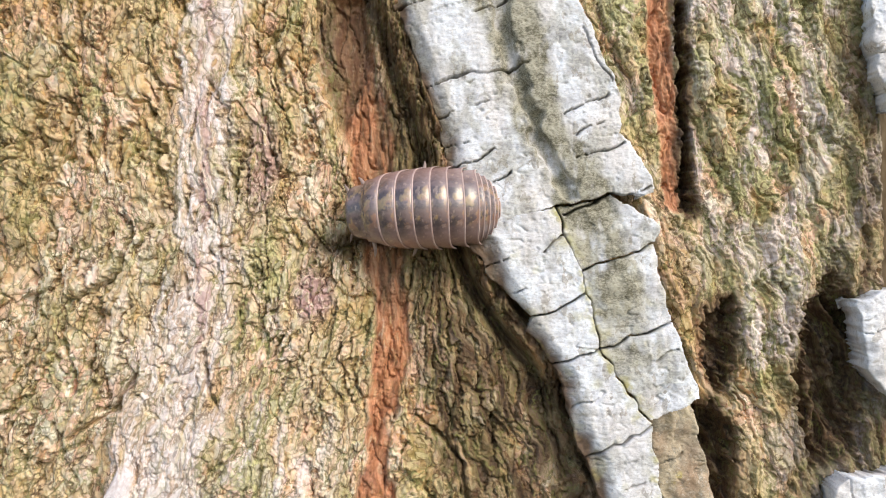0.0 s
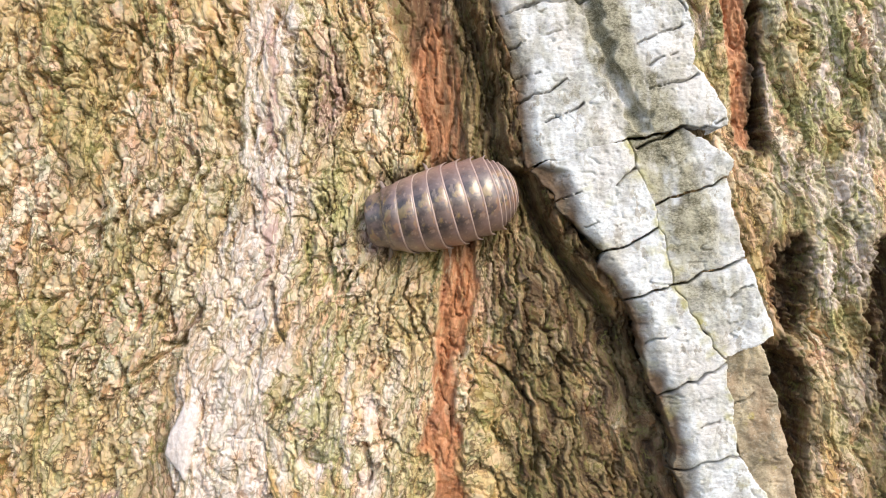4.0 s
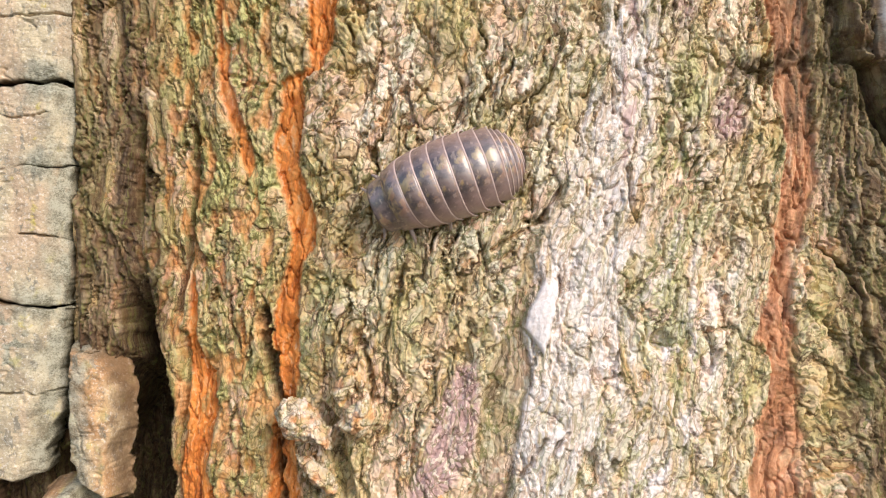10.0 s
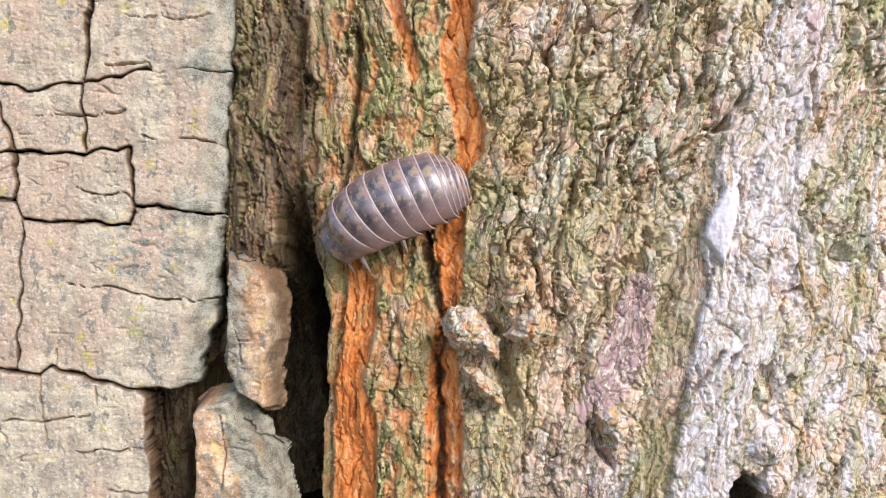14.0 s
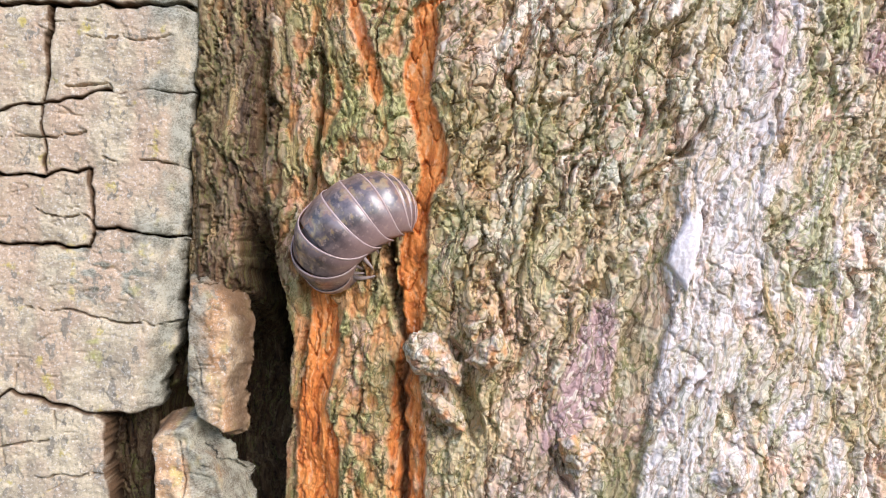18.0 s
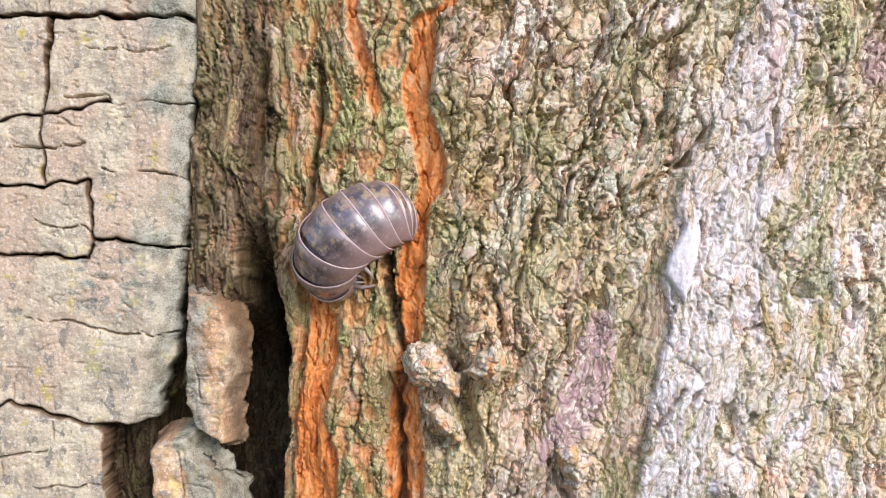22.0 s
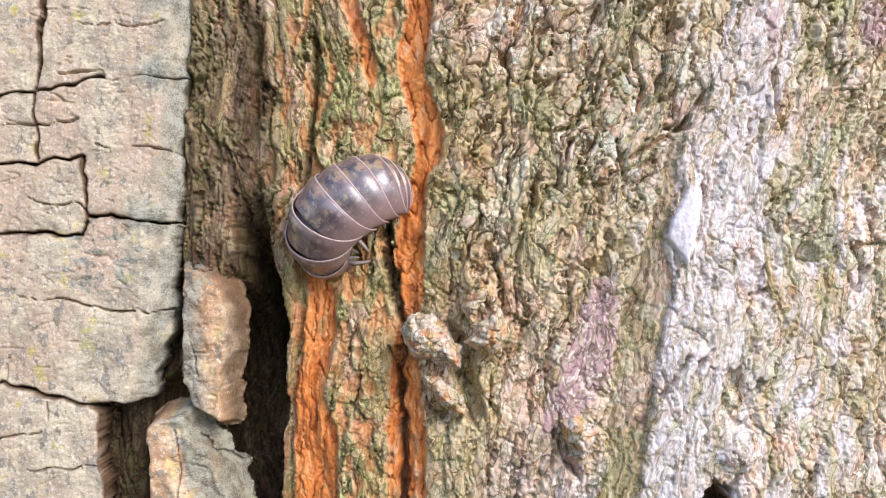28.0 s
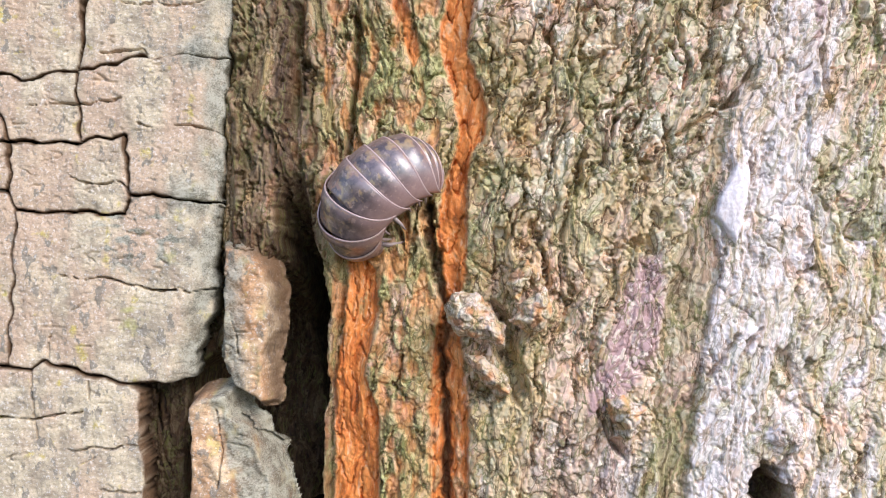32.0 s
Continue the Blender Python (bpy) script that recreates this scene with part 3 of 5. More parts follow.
    quiet = np.clip(np.maximum.reduce([0.3 * far, 0.38 * field, 0.75 * rust, 0.72 * crust, 0.7 * bare, lilac, 0.55 * step(-0.3, 0.5, mauve_in)]), 0, 0.95)  # where the scales are worn away
    rough = (1 - quiet) * (0.85 + 0.45 * gn(x / 4, z / 7, 60))
    calm = 0.45 + 0.55 * step(-0.35, 0.25, gn(x / 1.9, z / 2.6, 68))
    h = level(x + 0.5 * wob) + 0.22 * lump + rough * (0.07 * (layer - 4) + 0.42 * (id3 - 0.5) + 0.24 * tip3 + 0.48 * (step(0.01, 0.07, gap3) - 1))
    h = h + rough * (0.24 * (id1 - 0.5) + 0.22 * tip1 + 0.40 * calm * (step(0.015, 0.09, gap1) - 1))
    h = h + (0.25 + 0.75 * rough) * (1 - 0.6 * crust) * (0.12 * (id2 - 0.5) + 0.08 * tip2 + 0.14 * calm * (step(0.015, 0.11, gap2) - 1))
    # long winding furrows between the scales
    for su, sv, width, deep, seed in ((2.0, 11.0, 0.075, 0.75, 141), (1.1, 4.5, 0.07, 0.45, 142), (4.0, 18.0, 0.045, 1.0, 143)):
        bend = np.abs(gn((u + 0.5 * wob + 0.8 * rag) / su, (v + rag2) / sv, seed))
        some = step(-0.1, 0.25, gn(x / 2.8, z / 4.0, seed + 5))
        h = h - deep * rough * (1 - 0.6 * quiet) * some * step(width, 0.35 * width, bend) - 0.10 * deep * rough * step(3.5 * width, width, bend)
    stringy = np.clip(np.maximum.reduce([(0.75 - 0.35 * step(28, 34, x)) * rust, bare, 0.6 * crust, 0.22 * step(-13, -15, x), 0.12 * step(40, 43, x)]), 0.06, 1)
    h = h + 0.16 * stringy * (1 - lilac) * fibre + 0.035 * gn(x / 0.3, z / 0.36, 45)
    for line in FINE_CRACKS:
        c = off_line(x + 0.9 * rag + 0.15 * wob, z + 0.6 * rag2, line, 1.2) / (0.8 + 0.6 * gn(x / 0.9, z / 0.9, 47))
        h = h - 1.0 * np.exp(-(c / 0.17) ** 2)
    # grooves: flat sunken floors with upright splits
    h = h - 0.75 * rust * (0.8 + 0.5 * gn(x / 1.1, z / 4, 62)) - 0.5 * rust * step(0.08, 0.0, np.abs(gn(slip / 1.0, z / 4.5, 75)))
    dark_a = off_line(slip + 0.6 * wob + rag, z, [(-5.3, 3), (-5.3, -1), (-4.9, -5), (-4.6, -9), (-4.9, -13), (-4.5, -17), (-4.6, -30)], 2.0)
    h = h - 1.7 * step(0.6, 0.15, dark_a / (1 + 0.5 * gn(x, z / 2, 160)))
    h = h - 1.1 * step(0.45, 0.05, off_line(slip, z, [(-13.1, 1), (-13.0, -3), (-13.4, -8), (-14, -12), (-13.7, -30)], 2.0))
    h = h - 0.5 * bare + 0.10 * crust
    crev = across(x + 0.35 * wob + rag, z, CREVICE)
    gulf = inside(x + 0.3 * wob, z + 0.3 * wob2, [(-18.0, 2.0), (-16.4, 0.0), (-15.0, -3.0), (-14.6, -28), (-28, -28), (-27, -11), (-24, -9), (-21.5, -6.0), (-19.5, -1.0)])
    h = h - 14.0 * step(1.5, -8, z) * step(-0.3, 1.2, gulf)
    h = h - 9.0 * step(-0.35, 0.5, crev) * step(7, -2, z) - 1.3 * np.exp(-(((x + 16.9 + 0.5 * wob) / 1.3) ** 2)) * step(12, 2, z)
    h = h - 2.0 * np.exp(-(off_line(x + 0.3 * wob + rag, z, CRACK_TOP) / 0.28) ** 2)
    h = h - 1.6 * np.exp(-(((x + 17.0 + 0.5 * wob) / 0.5) ** 2)) * step(8, 11, z) * step(21, 17, z)
    for hole, deep, soft in zip(HOLES, (2.6, 3.2, 3.2), (0.5, 0.6, 1.4)):
        h = h - deep * step(-0.6 * soft, soft, inside(x + 0.7 * wob + 4 * rag, z + wob2 + 3 * rag2, hole)) * (0.8 + 0.6 * gn(u / 0.9, v / 3, 65))
    h = h - 4.0 * np.exp(-np.abs(off_line(x + 0.9 * wob + 2.5 * rag, z, SPLIT[0]) / (0.42 + 0.25 * gn(x / 2, z / 2.5, 154))) ** 3) * step(24, 29, z + 2 * wob2)
    # bark that climbs to the silvery ridge, behind a dark furrow
    to_ridge = x - along(z, RIDGE_L) + 0.35 * wob
    low = step(27, 22, z)
    climb = step(-1.9, -0.7, to_ridge) * step(1.0, 0.2, to_ridge) * step(7, 15, z)
    h = h - 2.6 * step(0.3, 1.2, to_ridge) * step(1.5, -1.0, x - along(z, RIDGE_M) - 7.0 * step(4, 12, z)) + 1.6 * climb * (1 + 0.3 * gn(x / 0.7, z / 1.2, 153)) - (0.25 + 1.4 * low * step(9, 15, z) + 0.5 * step(26, 30, z)) * np.exp(-(((to_ridge + 2.0) / 0.65) ** 2))
    ties = off_line(slip, z + 2 * rag2 + 0.8 * wob2, [(33.2, 23.2), (36.5, 23.3), (39.7, 23.4), (43.6, 24.4)])
    h = h - 0.7 * np.exp(-(ties / 0.6) ** 2) * step(-0.3, 0.2, gn(x / 1.5, z / 1.5, 79))
    hollow2 = inside(slip, z, [(32.9, 40.6), (33.9, 44), (37.2, 44), (37.4, 38), (34.9, 32), (33.4, 35.9)])
    h = h - 1.2 * step(-0.4, 0.7, hollow2)
    rust = np.maximum(rust, 0.5 * step(-2.0, -0.6, to_ridge) * step(1.2, 0.2, to_ridge) * step(-0.5, 0.3, gn(x / 1.2, z / 2.5, 75)))
    h = h + far * (0.75 * gn((u + 2 * rag) / 1.7, v / 9, 70) + 0.3 * gn((u + 2 * rag) / 0.8, v / 3.5, 71) - 0.25)
    # knots, pits and small lumps
    for kx, kz, kr, kh in ((9.6, 25.4, 1.6, 0.8), (20.5, -13.8, 1.2, 0.8), (1.0, -2.3, 1.1, 1.0), (2.2, -5.2, 1.3, 1.0), (8.4, -15.2, 0.5, -1.6), (20.6, -8.7, 0.7, -1.0), (15.4, 17.4, 0.8, -0.9), (26.1, 0.8, 0.7, -0.9), (10.0, 18.8, 0.8, -1.0)):
        h = h + kh * np.exp(-(((x - kx + 0.4 * wob + rag) / kr) ** 2 + ((z - kz + rag2) / (1.3 * kr)) ** 2) ** 2)
    hollow = inside(x + 0.3 * wob, z + 0.3 * wob2, [(-1.2, -4.6), (0.4, -5.9), (0.9, -8.5), (1.6, -11.5), (0.5, -12.0), (0.0, -9.4), (-0.7, -7.9)])
    h = h - 2.2 * step(-0.5, 0.4, hollow)
    pit = inside(x + 3 * rag + 0.4 * wob, z + 3 * rag2, [(17.9, -18.4), (18.9, -16.2), (20.1, -16.7), (21.0, -18.6), (20.2, -21)])
    h = h - 4.5 * step(-0.3, 0.7, pit)
    # a lifted tongue of crust
    h = h + 0.32 * step(-0.08, 0.12, tip) * step(7.5, 4.0, z) + 0.1 * step(0, 1, tip)
    edge = np.minimum.reduce([x - X0, X1 - x, z - Z0, Z1 - z])
    h = h - 14 * step(3.0, 0.0, edge)
    # what grows on it
    seam = step(0.14, 0.02, np.minimum(gap1, 1.6 * gap3))
    moss = np.clip(0.26 + 0.35 * seam + 0.55 * gn(x / 5, z / 8, 80) + 0.14 * np.exp(-(((x - 28) / 7) ** 2)) + 0.55 * np.exp(-(((x + 8.5) / 4) ** 2)) + 0.4 * np.exp(-(((x + 17) / 4) ** 2)) + 0.3 * np.exp(-(((x - 44) / 5) ** 2)) + 0.45 * far, 0, 1) * (1 - rust) * (1 - 0.85 * crust) * (1 - lilac)
    pale = np.clip(crust + np.maximum(field, 0.5 * step(11, 19, x) * step(34, 30, x) * step(6, 13, z) * step(30, 22, z)) * (0.46 + 0.9 * gn(u / 0.9, v / 4, 84)) + 0.06 + 0.75 * far * step(-0.35, 0.25, gn(x / 3, z / 6, 85)), 0, 1) * (1 - 0.9 * rust)
    mauve = np.maximum.reduce([step(1.3, 0.5, np.hypot((x - px + 0.6 * wob) / rx, (z - pz + wob2) / rz)) * k for px, pz, rx, rz, k in ((5.0, -17, 4.0, 4.0, 0.45), (32.1, 18.8, 1.5, 2.4, 1), (28.4, 29.5, 1.6, 4.5, 0.8))])
    mauve = np.maximum.reduce([mauve, step(-0.3, 0.4, mauve_in), 0.8 * step(0.85, 0.45, off_line(slip, z, [(24.8, 43), (24.0, 33), (23.8, 27), (23.7, 20), (22.6, 15)])) * step(-0.3, 0.2, gn(x, z / 5, 83))])
    # brown bark, plus painted shade in crevices, hollows, furrows and beside the ridge
    brown_and_shade = np.clip(np.maximum.reduce([step(-23, -25, x), step(-23.5, -22, x) * step(-13.0, -16.5, x) * (0.62 + 0.6 * gn(u / 0.9, v / 2.5, 86) + 0.2 * step(9, 4, z)), step(38.5, 41.5, x - 0.1 * (20 - z)) * step(3, 0, to_ridge) * (0.74 + 0.6 * gn(u / 0.9, v / 2.5, 87)), step(-1.0, 0.3, crev), step(-1.5, 0.2, gulf), *(step(-1.6, 0.2, inside(slip, z, q)) for q in HOLES), step(1.2, 0.5, off_line(slip, z, SPLIT[0])), 0.7 * step(0.65, 0.2, dark_a / (1 + 0.5 * gn(x, z / 2, 160))), 0.8 * step(1.7, 0.3, ties + 0.5 * gn(x / 1.2, z / 1.2, 78)), 0.75 * step(-0.5, 0.6, hollow2), 0.9 * step(1.0, 0.3, np.abs(to_ridge + 2.0)), 0.7 * step(70, 75, x) * step(22, 10, z), step(-0.3, 0.3, pit), step(76, 81, x) * (0.6 + 0.4 * gn(x, z / 4, 155)), step(35.8, 38.0, x) * step(14, 20, z) * step(2, 0, to_ridge) * np.clip(0.55 + 0.7 * gn(u / 0.9, v / 3.5, 151), 0, 0.9)]), 0, 1)
    pale, moss = pale * (1 - 0.85 * bare), np.clip(moss + 0.12 * bare, 0, 1)
    brown_and_shade = np.maximum(brown_and_shade, 0.5 * bare * (0.7 + 0.8 * gn(u / 0.4, v / 5, 89)))
    brown_and_shade = brown_and_shade * (1 - lilac)
    wear = np.stack([rust, np.maximum(pale, lilac), moss], -1)
    light = np.clip(0.52 + 0.08 * step(0, 3, x) * step(14, 8, x) + 0.5 * step(7, 14, x) * step(37, 33, x) * step(2, 9, z) * step(32, 24, z) + 0.4 * gn(x / 3, z / 7, 88) + 0.30 * step(-3, 8, x) * step(26, 12, z) * step(40, 34, x) + 0.2 * step(8, 14, x) * step(36, 30, x) * step(26, 14, z) - 0.10 * step(36, 41, x) - 0.5 * step(2, -8, x) + 0.4 * far, 0, 1)
    tint = np.stack([mauve * (1 - rust) * (1 - lilac), light, brown_and_shade], -1)
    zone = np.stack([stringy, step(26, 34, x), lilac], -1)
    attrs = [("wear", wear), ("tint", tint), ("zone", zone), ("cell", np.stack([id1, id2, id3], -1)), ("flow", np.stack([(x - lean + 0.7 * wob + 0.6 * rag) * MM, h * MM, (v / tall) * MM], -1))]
    # the scales along the pill bug's way are pieces of their own
    flat = key1.ravel()
    n, m = x.shape
    idx = np.arange(n * m, dtype=np.int32).reshape(n, m)
    corner = np.stack([idx[:-1, :-1], idx[1:, :-1], idx[1:, 1:], idx[:-1, 1:]], -1).reshape(-1, 4)
    own = np.where((flat[corner] == flat[corner[:, :1]]).all(1), flat[corner[:, 0]], -1)
    own = np.where((off_line(x, z, BUG_WAY, 9.0).ravel()[corner[:, 0]] < 8.5) & (rust.ravel()[corner[:, 0]] < 0.4), own, -1)
    keys, counts = np.unique(own[own >= 0], return_counts=True)
    keys = keys[np.argsort(-counts)][:290]
    loose = np.isin(own, keys)
    order = np.argsort(own[loose], kind="stable")
    where, bounds = np.nonzero(loose)[0][order], np.nonzero(np.diff(own[loose][order]))[0] + 1
    for faces in np.split(where, bounds):
        on_tree(part("bark_scale", grid_mesh("bark_scale", x, z, h, None, attrs, faces), BARK, tree))
    return grid_mesh("bark", x, z, h, None, attrs, np.nonzero(~loose)[0])


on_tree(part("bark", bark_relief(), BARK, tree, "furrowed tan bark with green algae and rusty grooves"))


# ---- smooth plates of older bark, split by cracks ----
def plate(name, outline, top, thick, bevel, material, cracks=(), crumple=0.17, brown_and_shade=None, green=None, grey=None, label="", tilt=(0, 0), seed=0, fall=None, under=5.0, wave=1.0, flank=0.05):
    """A plate of bark within an outline: worn edges, shallow relief and the cracks (line, width, depth) that run into it."""
    xs, zs = [p[0] for p in outline], [p[1] for p in outline]
    x, z = np.meshgrid(np.arange(min(xs) - 0.6 - flank, max(xs) + 0.6 + flank, 0.10, dtype=np.float32), np.arange(min(zs) - 0.6 - flank, max(zs) + 0.6 + flank, 0.10, dtype=np.float32), indexing="ij")
    wx, wz = 0.32 * gn(x / 1.6, z / 1.6, 90) + 0.05 * gn(x / 0.45, z / 0.45, 91), 0.32 * gn(x / 1.6, z / 1.6, 92) + 0.05 * gn(x / 0.45, z / 0.45, 93)
    wx, wz = wave * wx, wave * wz
    d = inside(x + wx, z + wz, outline) - 0.02
    h = top + tilt[0] * (x - np.mean(xs)) + tilt[1] * (z - np.mean(zs)) + crumple * fbm(x / 3.5, z / 3.5, 95 + seed, 3) + 0.03 * gn(x / 0.6, z / 0.35, 97) + 0.03 * gn(x / 0.25, z / 0.25, 98) - 0.09 * step(0.5, 0.65, gn(x / 0.45, z / 0.45, 103)) + 0.03 * gn(x / 0.5, (z + 2 * x) / 2.5, 96)
    d = d - 0.035 * (1 + gn(x / 1.8, z / 1.8, 102))
    bevel = 0.55 * bevel * (0.36 + 0.25 * gn(x / 1.3, z / 1.3, 101))
    h = h - bevel * (1 - np.sqrt(np.clip(1 - (1 - np.clip(d / bevel, 0, 1)) ** 2, 0, 1))) - 0.05 * np.exp(-np.clip(d, 0, 9) / 0.8) - thick * np.clip(-d / flank, 0, 1) + (0.35 * gn(x / 0.7, z / 1.1, 114) + 0.2 * gn(x / 0.3, z / 0.4, 115)) * step(0.1, -0.3, d) * (flank > 0.1)
    if fall:
        h = h - (0.8 if material == RIDGE else 1.5) * step(1.8, 0.0, fall(x, z))
    for line, w, deep in cracks:
        c = off_line(x + 0.8 * wx, z + 0.8 * wz + 0.07 * gn(x / 0.35, z / 0.35, 108), line, 2.5) / (0.75 + 0.5 * gn(x / 1.5, z / 1.5, 109))
        h = h - 3.4 * deep * np.exp(-(c / ((0.62 if w < 1 else 0.8) * w * (0.75 + 0.5 * gn(x / 1.1, z / 1.1, 119)))) ** 4)
    lie = -0.25 * x if material == RIDGE else 0 * x
    hair = gn((x + 0.3 * wx) / 5.5, (z + lie + 0.6 * wz) / 1.15, 104)
    h = h - 0.30 * np.exp(-(hair / 0.028) ** 2) * step(0.1, 0.5, gn(x / 2.2, z / 1.8, 105)) - 0.12 * np.exp(-(gn(x / 1.2, z / 2.4, 106) / 0.03) ** 2) * step(0.2, 0.6, gn(x / 2.0, z / 2.6, 107))
    tone = [f(x, z, d) if f else 0 * x for f in (brown_and_shade, green, grey)]
    gx, gz = np.gradient(inside(x, z, outline), 0.1)
    x, z = x + under * gx * np.clip(-d, 0, 1), z + under * gz * np.clip(-d, 0, 1)  # the edges are hollow beneath
    me = grid_mesh(name, x, z, h, d > -0.27 - flank, [("tint", np.stack([np.clip(t, 0, 1) for t in tone], -1))])
    return on_tree(part(name, me, material, tree, label))


# left: beige plates; columns and rows meet along the deep cracks
P = {"a0": (-47, 14.0), "a1": (-42.2, 14.0), "a2": (-38.7, 13.4), "a3": (-34.3, 14.0), "a4": (-29.0, 15.2), "a5": (-22.6, 15.3),
     "b0": (-47, 8.3), "b1": (-40.0, 8.2), "b3": (-34.3, 8.3), "b4": (-30.6, 8.8),
     "c0": (-47, 4.4), "c1": (-40.0, 4.2), "c2": (-39.3, 2.8), "c3": (-34.3, 2.7), "c4": (-30.4, 2.2), "c5": (-30.0, 4.2), "c6": (-23.0, 3.3),
     "d0": (-47, -9.2), "d1": (-39.8, -9.8), "d2": (-37.8, -10.3), "d3": (-36.9, -9.2), "d4": (-33.2, -10.5), "d5": (-29.7, -11.2), "d6": (-25.2, -11.0)}
K = {"k3": [(-32.5, 15.5), (-29.0, 15.7), (-28.4, 14.6), (-23.7, 15.2)], "k4": [(-38.7, 11.3), (-33.4, 11.3), (-30.9, 11.7)], "k5b": [(-39.0, 8.8), (-34.3, 8.3), (-31.2, 8.8)],
     "k7b": [(-33.6, 4.9), (-30.7, 4.9), (-30.0, 4.2)], "k9": [(-35.2, -2.6), (-31.7, -2.8), (-27.9, -3.6), (-23.4, -3.8)], "k11": [(-37.8, -10.3), (-37.5, -13.3), (-37.3, -15.5)],
     "k11b": [(-44.5, -14.4), (-41.2, -14.3), (-40.5, -15.8)], "k11c": [(-40.6, -14.0), (-37.0, -13.9), (-33.5, -13.4)], "k12": [(-34.6, -16.4), (-30.6, -16.1), (-28.0, -15.7)],
     "k13": [(-31.9, -19.5), (-28.7, -19.7)], "k14": [(-47, -22.0), (-43.8, -22.5), (-40.8, -23.4), (-38.0, -22.2), (-34.7, -21.8)], "k2": [(-33.6, 19.4), (-33.7, 14.9), (-34.3, 13.6)],
     "s1": [(-26.5, 9.6), (-24.6, 9.5), (-22.9, 9.1)], "s2": [(-36.5, -9.0), (-36.2, -7.3)], "s3": [(-35.0, 5.6), (-33.6, 4.9)], "s4": [(-29.5, 9.7), (-28.2, 9.4)], "s5": [(-33, -11), (-33, -12.4)]}


RIGHT_EDGE = [(-21.0, 48), (-20.6, 36), (-21.8, 22), (-22.3, 17), (-22.6, 15.3), (-22.9, 10.4), (-23.0, 3.3), (-23.5, -1.9), (-23.2, -3.6), (-24.2, -6.7), (-25.2, -11.0)]


def right_edge(x, z):
    return along(z, RIGHT_EDGE) - x


def edge_grey(x, z, d):
    return 0.95 * step(2.4, 0.4, d + 0.6 * gn(x / 1.2, z / 2, 99)) * step(-28, -25, x)


# shade of the gaps, painted dark brown along the plates' rims and walls
def edge_shade(x, z, d):
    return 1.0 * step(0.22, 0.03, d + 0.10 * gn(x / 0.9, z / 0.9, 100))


def lichen(x, z, d):
    return 1.2 * step(1.3, 0.5, np.hypot(x + 29.4, (z + 6.2) / 1.1) + 0.5 * gn(x / 0.7, z / 0.7, 111)) + 0.5 * step(0.8, 0.3, np.hypot(x + 26.5, z + 1.0) + 0.4 * gn(x / 0.6, z / 0.6, 112))


def smudge(x, z, d):
    return np.maximum(edge_grey(x, z, d), 1.0 * step(0.12, 0.3, gn(x / 0.9, z / 0.65, 113)) * step(5.5, 2.5, np.hypot(x + 29, 1.5 * (z - 0.5))))


